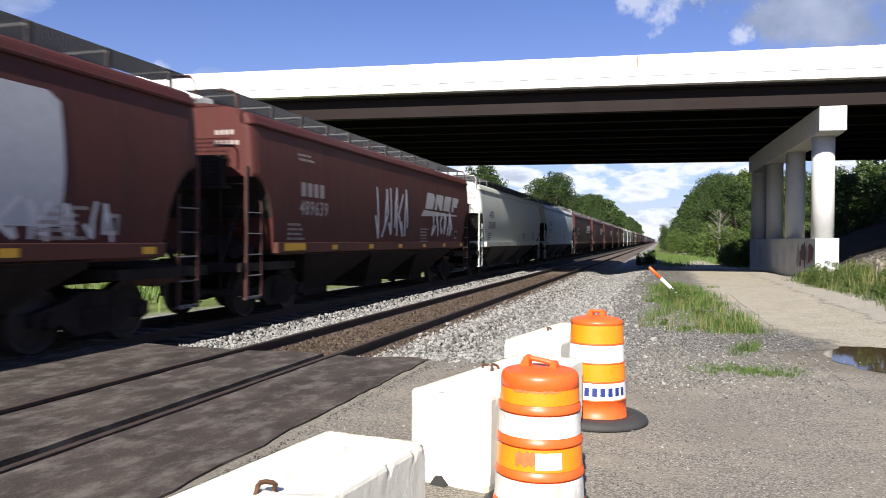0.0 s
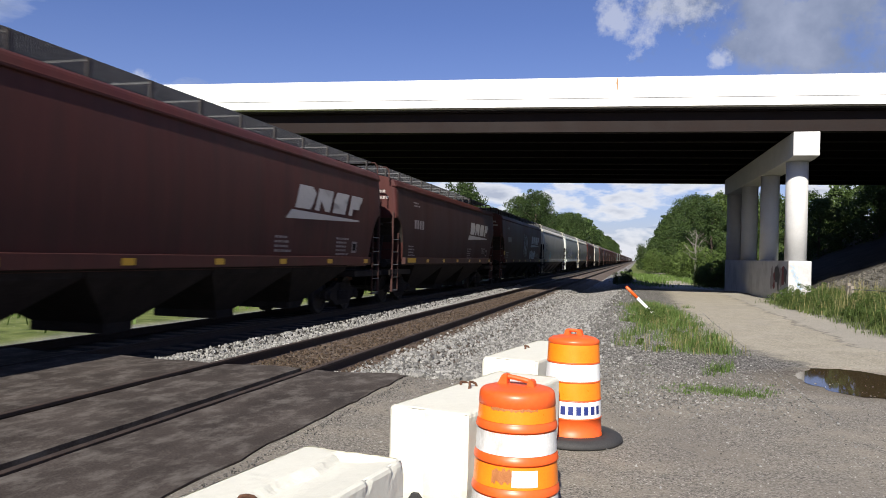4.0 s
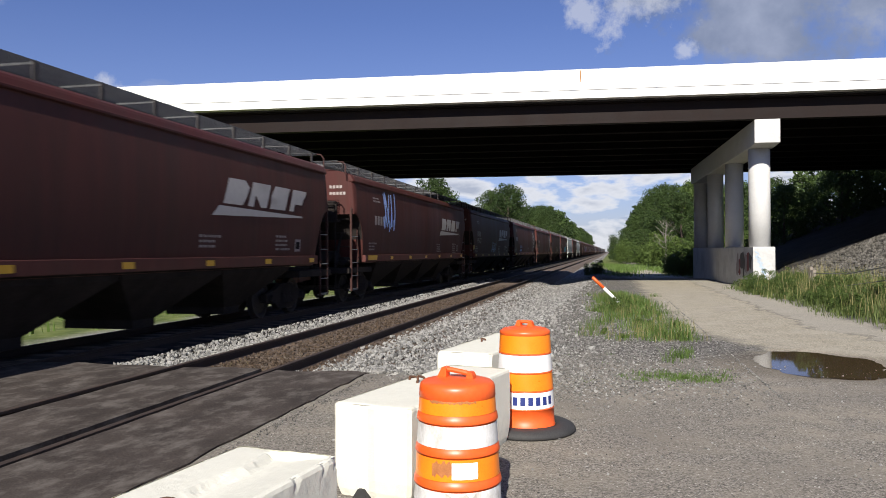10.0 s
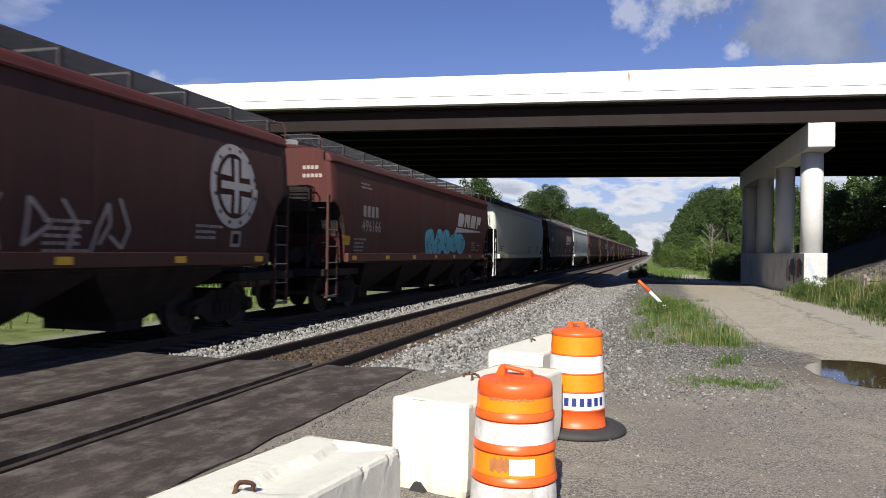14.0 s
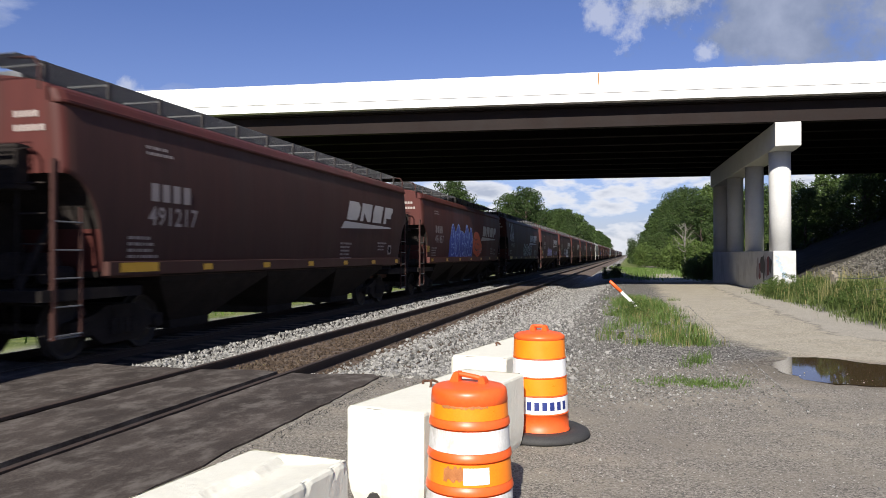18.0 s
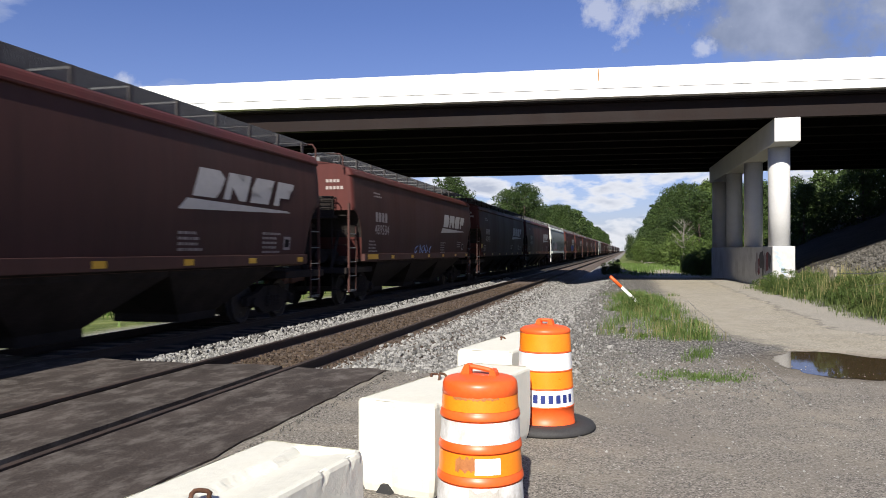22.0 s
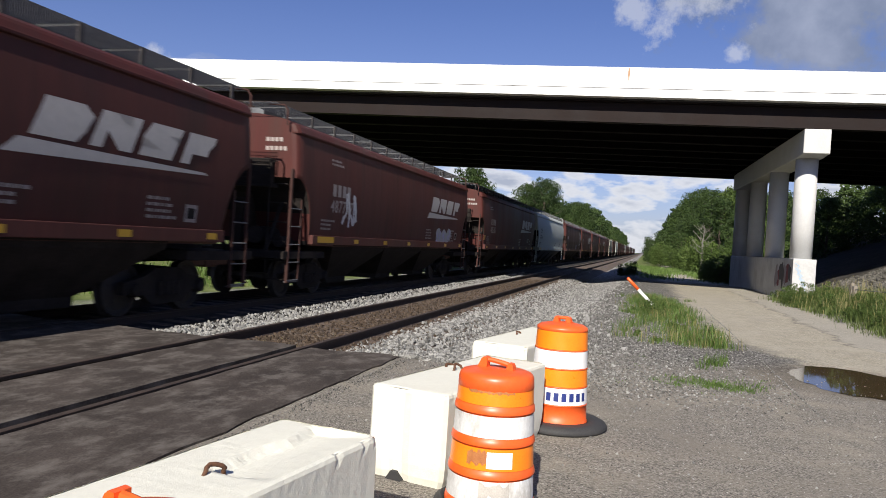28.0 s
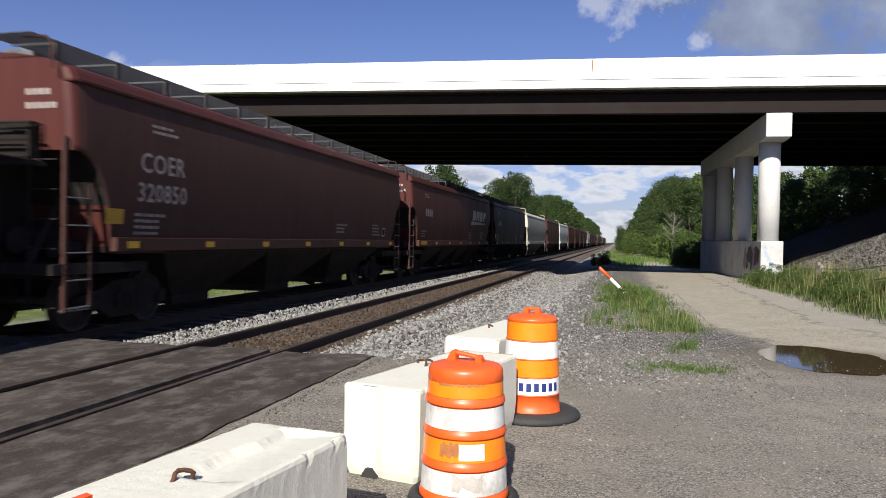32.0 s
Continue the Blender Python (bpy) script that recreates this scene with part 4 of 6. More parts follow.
def make_car(L, paint, trim, sill_paint, label, bays=3, full=True, bulge=0.06):
    car = thing("hopper_car")
    tagged(car, label, "hopper car", "cars of the grain train")
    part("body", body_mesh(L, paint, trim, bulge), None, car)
    bm = bmesh.new()
    for y in (1.1, L - 1.1):
        box(bm, -1.45, 1.45, y - 1.08, y + 1.08, 0.96, 1.12)
    box(bm, -0.3, 0.3, 0.0, L, 0.86, 1.19)
    part("underframe", bm, M["under"], car, "grimy underframe with end platforms, darkened for shade")
    for s in (-1, 1):
        bm = bmesh.new()
        box(bm, *sorted((s * 1.36, s * 1.56)), 1.25, L - 1.25, SILL_LOW, SILL_TOP, bevel=0.012)
        part("side_sill", bm, sill_paint, car)
    step = (L - 5.4) / bays
    for k in range(bays):
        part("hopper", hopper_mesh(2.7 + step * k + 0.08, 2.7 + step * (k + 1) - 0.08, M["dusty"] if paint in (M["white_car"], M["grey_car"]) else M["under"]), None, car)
    if full:
        for s in (-1, 1):
            part("running_board", walk_mesh(L, s), None, car, "grey steel grating walkway")
            me = bracket_mesh(s, M["grimy_steel"] if trim == M["red"] else M["pale_steel"])
            for k in range(13):
                part("walk_bracket", me, None, car, at=pose(0, 0.5 + (L - 1.0) * k / 12, 0))
        bm = box(bmesh.new(), -0.28, 0.28, 0.9, L - 0.9, 4.17, 4.42, bevel=0.05)
        part("roof_hatch", bm, M["steel"], car, "long grey hatch cover")
    for s in ((-1, 1) if full else (1,)):
        for e in (-1, 1):
            # red cars' ladders take the darker red for the shade between cars
            iron = M["dark_red"] if trim == M["red"] else trim
            stile = part("corner_stile", stile_mesh(s, e, L, iron), None, car)
            part("inner_stile", inner_stile_mesh(s, e, L, iron), None, stile)
            for k in range(5 if full else 0):
                part("rung", rung_mesh(s, e, L, k, M["pale_steel"] if trim == M["red"] else trim), None, stile)
            part("end_ladder", end_ladder_mesh(s, e, L), None, car, "end rungs coloured dark for the shade between cars")
    for y, d in ((0.0, -1), (L, 1)):
        bm = bmesh.new()
        box(bm, -0.1, 0.1, *sorted((y - 0.3 * d, y + 0.62 * d)), 0.74, 0.98, bevel=0.02)
        box(bm, -0.2, 0.14, *sorted((y + 0.40 * d, y + 0.70 * d)), 0.70, 1.02, bevel=0.05)
        part("coupler", bm, M["rust"], car, "rusty knuckle coupler")
    if full:
        for y, d in ((0.0, 1), (L, -1)):
            for s in (-0.95, 0.95):
                bm = tube(bmesh.new(), [(s, y + 0.15 * d, 1.1), (s * 0.92, y + 0.9 * d, 2.2)], 0.05, n=6)
                part("end_brace", bm, M["under"], car)
            part("end_web", boxed(-0.12, 0.12, *sorted((y + 0.5 * d, y + 2.2 * d)), 1.1, 2.4), M["under"], car)
        bm = bmesh.new()
        tube(bm, [(0.55, 0.35, 1.45), (0.55, 1.25, 1.45)], 0.2, n=14)
        tube(bm, [(1.05, 0.5, 1.32), (1.05, 1.0, 1.32)], 0.13, n=12)
        part("air_reservoir", bm, M["under"], car, "brake air reservoir on the end platform")
        bm = bmesh.new()
        ring = [(-0.9 + 0.27 * math.cos(2 * math.pi * k / 20), -0.02, 2.7 + 0.27 * math.sin(2 * math.pi * k / 20)) for k in range(21)]
        tube(bm, ring, 0.018, n=5)
        for k in range(4):
            a = math.pi * k / 4
            tube(bm, [(-0.9 + 0.27 * math.cos(a), -0.02, 2.7 + 0.27 * math.sin(a)), (-0.9 - 0.27 * math.cos(a), -0.02, 2.7 - 0.27 * math.sin(a))], 0.01, n=4)
        tube(bm, [(-0.9, -0.02, 2.7), (-0.9, 0.3, 2.7)], 0.02, n=5)
        part("brake_wheel", bm, M["under"], car)
        bm = bmesh.new()
        box(bm, -1.12, 1.08, 0.0, 0.31, 2.52, 2.58)
        box(bm, -0.95, 0.98, 0.10, 0.31, 2.58, 3.16, bevel=0.03)
        for x in (-1.08, 1.04):
            tube(bm, [(x, 0.28, 2.58), (x, 0.02, 2.60), (x, 0.02, 3.05), (x, 0.28, 3.12)], 0.018, n=5)
        for z in (2.80, 3.03):
            tube(bm, [(-1.08, 0.02, z), (1.04, 0.02, z)], 0.014, n=5)
        part("brake_platform", bm, M["under"], car, "dark crossover platform with brake gear")
    for y in (2.15, L - 2.15):
        truck = part("truck", BOLSTER, None, car, at=pose(0, y, 0))
        for s in (-1, 1):
            part("side_frame", SIDE_FRAME, None, truck, at=pose(1.0 * s, 0, 0, 0, 0, 0 if s > 0 else 180))
        for w in (-0.89, 0.89):
            ws = part("wheelset", WHEELSET, None, truck)
            ws.matrix_parent_inverse = pose(0, w, 0.46)
    return car


def text_mesh(words, size, material, bold=0.0):
    cu = bpy.data.curves.new("stencil", "FONT")
    cu.body, cu.size, cu.align_x, cu.align_y, cu.space_character, cu.offset = words, size, "LEFT", "BOTTOM", 1.08, bold
    cu.resolution_u = 2
    tmp = bpy.data.objects.new("stencil", cu)
    me = bpy.data.meshes.new_from_object(tmp)
    bpy.data.objects.remove(tmp)
    me.materials.clear()
    me.materials.append(material)
    return me


SIDE = HALF + 0.006


bulges, bent = {}, {}


def bend(me, z, bulge):
    """A copy of a flat decal that follows the car's barrelled side."""
    key = (me.name, round(z, 3), bulge)
    if key not in bent:
        bm = bmesh.new()
        bm.from_mesh(me)
        lo, hi = min(v.co.y for v in bm.verts), max(v.co.y for v in bm.verts)
        for k in range(1, int((hi - lo) / 0.13) + 1):
            bmesh.ops.bisect_plane(bm, geom=bm.verts[:] + bm.edges[:] + bm.faces[:], plane_co=(0, lo + 0.13 * k, 0), plane_no=(0, 1, 0))
        for v in bm.verts:
            v.co.z += side_width(z + v.co.y, bulge) - HALF
        bent[key] = mesh_of(bm, me.name, *me.materials)
    return bent[key]


def lay(car, name, me, y, z, label="", lift=0.0, flat=False):
    """Puts a decal on the car's side, y metres from its leading end."""
    me = me if flat else bend(me, z, bulges[car.name])
    return part(name, me, None, car, label, at=pose(SIDE + lift, y, z, 90, 0, 90))


def flat_mesh(polys, *mats):
    """A thin decal from (material index, points) in its own plane."""
    bm = bmesh.new()
    for k, (mi, pts) in enumerate(polys):
        f = bm.faces.new([bm.verts.new((x, y, 0.0012 * k)) for x, y in pts])
        f.material_index = mi
    bmesh.ops.triangulate(bm, faces=bm.faces)
    return mesh_of(bm, "decal", *mats)


def slanted_emblem(k_x=1.68):
    """Four slanted blocks over a tapering bar."""
    polys = []
    for k in range(4):
        x, w, s = 0.62 * k, 0.52, 0.16
        if k == 0:
            polys.append((0, [(x, 0.0), (x + w * 0.9, 0.0), (x + w + 0.06, 0.16), (x + w * 0.9 + 0.1, 0.28), (x + w + 0.16, 0.40), (x + w + 0.06, 0.54), (x + s, 0.54)]))
        elif k == 1:
            polys.append((0, [(x, 0.0), (x + 0.15, 0.0), (x + 0.22, 0.26), (x + 0.36, 0.0), (x + w, 0.0), (x + w + s, 0.54), (x + w + s - 0.15, 0.54), (x + w + 0.02, 0.28), (x + 0.33, 0.54), (x + s, 0.54)]))
        elif k == 2:
            polys.append((0, [(x, 0.0), (x + w - 0.04, 0.0), (x + w + 0.06, 0.28), (x + 0.26, 0.38), (x + w + 0.10, 0.40), (x + w + s, 0.54), (x + 0.2, 0.54), (x + 0.06, 0.30), (x + 0.36, 0.20), (x + 0.34, 0.13), (x + 0.04, 0.13)]))
        else:
            polys.append((0, [(x, 0.0), (x + 0.15, 0.0), (x + 0.2, 0.18), (x + 0.46, 0.18), (x + 0.5, 0.30), (x + 0.24, 0.30), (x + 0.28, 0.42), (x + 0.60, 0.42), (x + 0.64, 0.54), (x + s, 0.54)]))
    polys.append((0, [(-0.26, -0.26), (2.35, -0.14), (2.30, -0.10), (-0.10, -0.05)]))
    polys = [(m, [(x * k_x, y) for x, y in pts]) for m, pts in polys]
    return flat_mesh(polys, M["mark_white"])


def circle_emblem():
    """A ring with a cross inside."""
    polys = []
    n = 40
    arc = lambda r, a, b, m: [(r * math.cos(a + (b - a) * k / m), r * math.sin(a + (b - a) * k / m)) for k in range(m + 1)]
    for k in range(n):
        a, b = 2 * math.pi * k / n, 2 * math.pi * (k + 1) / n
        polys.append((0, arc(0.78, a, b, 1) + arc(0.60, b, a, 1)))
    for k in range(12):
        a = 2 * math.pi * (k + 0.5) / 12
        polys.append((1, [(0.69 * math.cos(a) + 0.05 * math.cos(b), 0.69 * math.sin(a) + 0.05 * math.sin(b)) for b in (0, 1.57, 3.14, 4.71)]))
    for k in range(4):
        a = math.pi / 2 * k
        polys.append((0, arc(0.55, a + 0.34, a + math.pi / 2 - 0.34, 8) + [(0.20 * math.cos(a + math.pi / 4) * 1.2, 0.20 * math.sin(a + math.pi / 4) * 1.2)]))
    polys.append((0, [(-0.5, -0.07), (0.5, -0.07), (0.5, 0.07), (-0.5, 0.07)]))
    polys.append((0, [(-0.07, -0.5), (0.07, -0.5), (0.07, 0.5), (-0.07, 0.5)]))
    return flat_mesh(polys, M["mark_white"], M["red"])


EMBLEM, ROUND = slanted_emblem(), circle_emblem()
BAR4 = flat_mesh([(0, [(0.30 * k, 0), (0.30 * k + 0.21, 0), (0.30 * k + 0.21, 0.30), (0.30 * k, 0.30)]) for k in range(4)], M["mark_faded"])


def fine_print(mat, seed, rows=4, width=0.8):
    rng = random.Random(seed)
    polys = []
    for r in range(rows):
        w, x = width * rng.uniform(0.6, 1.0), 0.0
        while x < w:
            d = rng.uniform(0.05, 0.16)
            polys.append((0, [(x, -0.1 * r), (x + d, -0.1 * r), (x + d, -0.1 * r + 0.05), (x, -0.1 * r + 0.05)]))
            x += d + 0.03
    return flat_mesh(polys, mat)


PRINTS = {k: [fine_print(M[k], s, 3 + s % 3) for s in range(3)] for k in ("mark_faded", "mark_dark")}
TOP_PRINT = fine_print(M["mark_faded"], 9, rows=2, width=0.75)
CHIP = flat_mesh([(0, [(0, 0), (0.30, 0), (0.30, 0.11), (0, 0.11)])], M["yellow"])
YELLOW_PLATE = flat_mesh([(0, [(0, 0), (0.42, 0), (0.42, 0.24), (0, 0.24)])], M["yellow"])
END_BARS = [flat_mesh([(0, [(0.11 * k, 0), (0.11 * k + 0.08, 0), (0.11 * k + 0.08, 0.09), (0.11 * k, 0.09)]) for k in range(n)], M["mark_faded"]) for n in (4, 5)]
LONG_CHIP = flat_mesh([(0, [(0, 0), (0.95, 0), (0.95, 0.15), (0, 0.15)])], M["yellow"])
PLATE = flat_mesh([(0, [(0, 0), (0.34, 0), (0.34, 0.30), (0, 0.30)]), (1, [(0.06, 0.06), (0.28, 0.06), (0.28, 0.24), (0.06, 0.24)])], M["mark_faded"], M["under"])


def paint_colour(name, c):
    if name not in M:
        M[name] = plain(name, c, 0.6)
    return M[name]


def blob(cx, cy, rx, ry, rng, n=22, wob=0.22):
    ph = [rng.uniform(0, 6.28) for _ in range(3)]
    pts = []
    for k in range(n):
        a = 2 * math.pi * k / n
        r = 1 + wob * (math.sin(2 * a + ph[0]) + 0.6 * math.sin(3 * a + ph[1]) + 0.4 * math.sin(5 * a + ph[2])) * 0.6
        pts.append((cx + rx * r * math.cos(a), cy + ry * r * math.sin(a)))
    return pts


def spray(car, y, z, w, h, letters, rim, fill, core, seed):
    """A band of swollen sprayed forms: outlined blobs with inner cuts, no readable letters."""
    rng = random.Random(seed)
    polys = []
    for k in range(letters):
        cx, cy = w * (k + 0.5) / letters, h * (0.5 + rng.uniform(-0.08, 0.08))
        rx, ry = 0.60 * w / letters, 0.52 * h * rng.uniform(0.9, 1.1)
        state = rng.getstate()
        polys.append((0, blob(cx, cy, rx, ry, rng)))
        rng.setstate(state)
        polys.append((1, blob(cx, cy, rx - 0.045, ry - 0.045, rng)))
        for q in range(5):
            a, l, t = rng.choice((0.15, 1.2, 1.6, 2.0, 2.9)) + rng.uniform(-0.25, 0.25), rng.uniform(0.4, 0.9), rng.uniform(0.018, 0.035)
            px, py = cx + rng.uniform(-0.5, 0.5) * rx, cy + (q - 2) * 0.26 * ry
            bow = rng.uniform(-0.12, 0.12)
            pts = [(px + math.cos(a) * rx * l * 0.5 * u - math.sin(a) * bow * (1 - u * u), py + math.sin(a) * ry * l * 0.5 * u + math.cos(a) * bow * (1 - u * u)) for u in (-1, -0.5, 0, 0.5, 1)]
            nx, ny = -math.sin(a) * t, math.cos(a) * t
            polys.append((2, [(x + nx, y + ny) for x, y in pts] + [(x - nx, y - ny) for x, y in pts[::-1]]))
    lay(car, "graffiti", flat_mesh(polys, rim, fill, core), y, z, "faded spray-painted graffiti", lift=0.002)


def scrawl(car, y, z, w, h, strokes, mat, seed, r=0.035):
    """Thin sprayed strokes."""
    rng = random.Random(seed)
    polys = []
    for k in range(strokes):
        x = w * (k + 0.3) / strokes
        pts = [(x + rng.uniform(-0.3, 0.9) * w / strokes, h * v + rng.uniform(-0.08, 0.08) * h) for v in ((0, 0.45, 1.0, 0.6, 0.1) if k % 2 else (1.0, 0.5, 0.0, 0.35))]
        for p, q in zip(pts, pts[1:]):
            d = Vector((q[0] - p[0], q[1] - p[1]))
            nrm = Vector((-d.y, d.x)).normalized() * r if d.length > 0 else Vector((r, 0))
            polys.append((0, [(p[0] - nrm.x, p[1] - nrm.y), (q[0] - nrm.x, q[1] - nrm.y), (q[0] + nrm.x, q[1] + nrm.y), (p[0] + nrm.x, p[1] + nrm.y)]))
    lay(car, "graffiti", flat_mesh(polys, mat), y, z, "thin sprayed graffiti strokes", lift=0.003)


LENGTHS = {"s": 17.1, "l": 18.3}
STYLES = {
    "red": (M["dusty_shade_red"], M["red"], M["dusty_shade_red"], "dull oxide-red covered grain hopper car with roof walkway"),
    # sides duller than the ends: dust, plus the ends' sunlight put into paint
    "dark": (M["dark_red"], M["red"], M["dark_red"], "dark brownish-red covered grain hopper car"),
    "white": (M["white_car"], M["white_car"], M["white_car"], "dusty white covered grain hopper car"),
    # pale trim also covers the roof band: its upward-facing light put into paint
    "grey": (M["grey_car"], M["cream"], M["grey_car"], "pale grey covered grain hopper car with cream ladders"),
    "blue": (M["blue_grey_car"], M["white_car"], M["white_car"], "blue-grey covered grain hopper car with white ends"),
}
BULGE = {"red": 0.055, "dark": 0.055, "white": 0.10, "grey": 0.10, "blue": 0.10}
templates = {}


def car_template(style, size, full):
    key = (style, size, full)
    if key not in templates:
        paint, trim, sill, label = STYLES[style]
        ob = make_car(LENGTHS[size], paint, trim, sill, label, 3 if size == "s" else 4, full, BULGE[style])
        templates[key] = [ob, False]
    entry = templates[key]
    if not entry[1]:
        entry[1] = True
        return entry[0]
    return copy_thing(entry[0], Matrix())


cars = []


def add_car(lead, style, size, full=True):
    car = car_template(style, size, full)
    L = LENGTHS[size]
    cars.append((car, lead))
    bulges[car.name] = BULGE[style]
    dark = style in ("white", "grey", "blue")
    ink = M["mark_dark"] if dark else M["mark_faded"]
    return car, L, ink


def dress(car, L, ink, style, code, number, emblem, seed):
    kind = "mark_dark" if ink == M["mark_dark"] else "mark_faded"
    start = {5: 1.85, 33: 2.85, 40: 2.55}.get(seed, 1.85 if code or emblem == "round" else 2.3)
    if code:
        lay(car, "stencil", text_mesh(code, 0.46, ink, 0.006), start, 2.50, "stencilled reporting letters")
    elif kind == "mark_faded":
        lay(car, "stencil", BAR4, start, 2.50)
    if number:
        lay(car, "stencil", text_mesh(number, 0.44, ink, 0.006), start - 0.06, 2.02, "stencilled car number")
    lay(car, "small_print", PRINTS[kind][seed % 3], 1.75, 1.86)
    lay(car, "small_print", PRINTS[kind][(seed + 1) % 3], 0.62 * L, 1.9)
    lay(car, "small_print", PRINTS[kind][(seed + 2) % 3], 0.8 * L, 1.95)
    if kind == "mark_faded":
        lay(car, "consolidated_plate", PLATE, 0.86 * L, 1.62)
        lay(car, "small_print", TOP_PRINT, 2.2, 3.36)
    for row in (0, 1):
        part("end_mark", END_BARS[row], None, car, at=pose(0.72, 0.313, 3.56 - 0.2 * row, 90, 0, 0))
    if kind == "mark_faded" and seed % 2 == 0:
        lay(car, "yellow_plate", YELLOW_PLATE, 1.05, 1.72, "small yellow plate")
    if emblem == "slant":
        lay(car, "emblem", EMBLEM, L - {38: 5.8, 27: 6.4}.get(seed, 6.1), 2.60, "white slanted lettering shapes over a bar")
    if emblem == "round":
        lay(car, "emblem", ROUND, L - 2.55, 2.74, "round white emblem with a cross")
    for k in range(7):
        y = 1.5 + (L - 3.3) * k / 6
        lay(car, "reflector", LONG_CHIP if k == 0 and seed % 2 else CHIP, y, 1.34, lift=0.028, flat=True)


# lead position at the start, paint, size, letters, number, emblem
CARS = [
    (-9.95, "red", "l", "", "", ""),
    (10.0, "red", "s", "", "489639", "slant"),
    (29.3, "white", "s", "AOK", "202478", ""),
    (48.7, "white", "s", "SOXX", "520977", ""),
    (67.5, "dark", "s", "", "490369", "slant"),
    (86.65, "red", "s", "", "498086", "slant"),
    (106.2, "red", "l", "", "", "slant"),
    (125.9, "dark", "s", "", "", "slant"),
    (145.6, "red", "l", "", "", "slant"),
    (165.4, "grey", "l", "COER", "309954", ""),
    (185.9, "blue", "s", "TILX", "320125", ""),
    (204.6, "grey", "s", "COER", "352868", ""),
    (223.4, "red", "l", "", "472", "round"),
    (243.8, "grey", "s", "COER", "353889", ""),
    (263.4, "red", "l", "", "480783", "slant"),
    (283.8, "red", "l", "", "", "slant"),
    (303.9, "red", "s", "", "496127", "slant"),
    (323.0, "red", "l", "", "", "round"),
    (343.5, "red", "l", "", "470411", "round"),
    (363.9, "dark", "l", "", "47257", "round"),
    (384.4, "red", "l", "", "496166", "slant"),
    (404.3, "white", "s", "", "", ""),
    (423.8, "dark", "l", "", "", "slant"),
    (442.9, "white", "s", "NOKL", "852419", ""),
    (461.8, "dark", "l", "", "", "round"),
    (482.2, "dark", "s", "", "491217", "slant"),
    (501.3, "red", "l", "", "491457", "slant"),
    (522.0, "red", "l", "", "491819", "slant"),
    (542.2, "dark", "s", "", "490113", "slant"),
    (561.1, "dark", "s", "", "489718", "slant"),
    (580.1, "dark", "s", "", "498712", "slant"),
    (599.4, "dark", "s", "", "489584", "slant"),
    (618.5, "dark", "l", "", "488486", "slant"),
    (638.0, "red", "l", "", "488559", "slant"),
    (658.2, "blue", "s", "FXE", "713965", ""),
    (677.2, "red", "s", "", "488175", "slant"),
    (696.5, "red", "s", "", "", "slant"),
    (715.7, "red", "s", "", "", "slant"),
    (734.1, "red", "s", "", "497385", "slant"),
    (753.1, "red", "s", "", "487737", "slant"),
    (773.1, "red", "l", "", "485081", "slant"),
    (792.9, "white", "l", "CITX", "702645", ""),
    (813.5, "dark", "l", "", "", "round"),
    (833.3, "red", "s", "", "487175", "slant"),
    (852.8, "dark", "s", "COER", "320850", ""),
    (871.4, "red", "l", "", "", "slant"),
    (891.0, "red", "s", "", "", ""),
]
FAR_STYLES = ["grey", "red", "white", "red", "dark", "red", "red", "white", "red", "dark", "red", "red", "grey", "red", "red", "dark", "red", "white", "red", "red", "dark", "red", "red", "red"]


def lead_at_start(raw):
    return -2.9 + (raw + 2.7) * 0.968


made = []
for n, (raw, style, size, code, number, emblem) in enumerate(CARS):
    car, L, ink = add_car(lead_at_start(raw), style, size)
    made.append((car, L, ink, style, code, number, emblem, n))
far_y = 910.0
for style in FAR_STYLES:
    add_car(lead_at_start(far_y), style, "s", full=False)
    far_y += 19.3
for row in made:
    dress(*row[:7], row[7])

white_spray, black_spray = paint_colour("white_spray", (0.55, 0.55, 0.55)), paint_colour("black_spray", (0.03, 0.03, 0.03))
blue_spray, pale_blue = paint_colour("blue_spray", (0.05, 0.09, 0.42)), paint_colour("pale_blue_spray", (0.35, 0.50, 0.85))
cyan_spray, lilac = paint_colour("cyan_spray", (0.10, 0.42, 0.50)), paint_colour("lilac_spray", (0.42, 0.40, 0.68))
orange_spray, silver = paint_colour("orange_spray", (0.55, 0.10, 0.03)), paint_colour("silver_spray", (0.40, 0.42, 0.44))


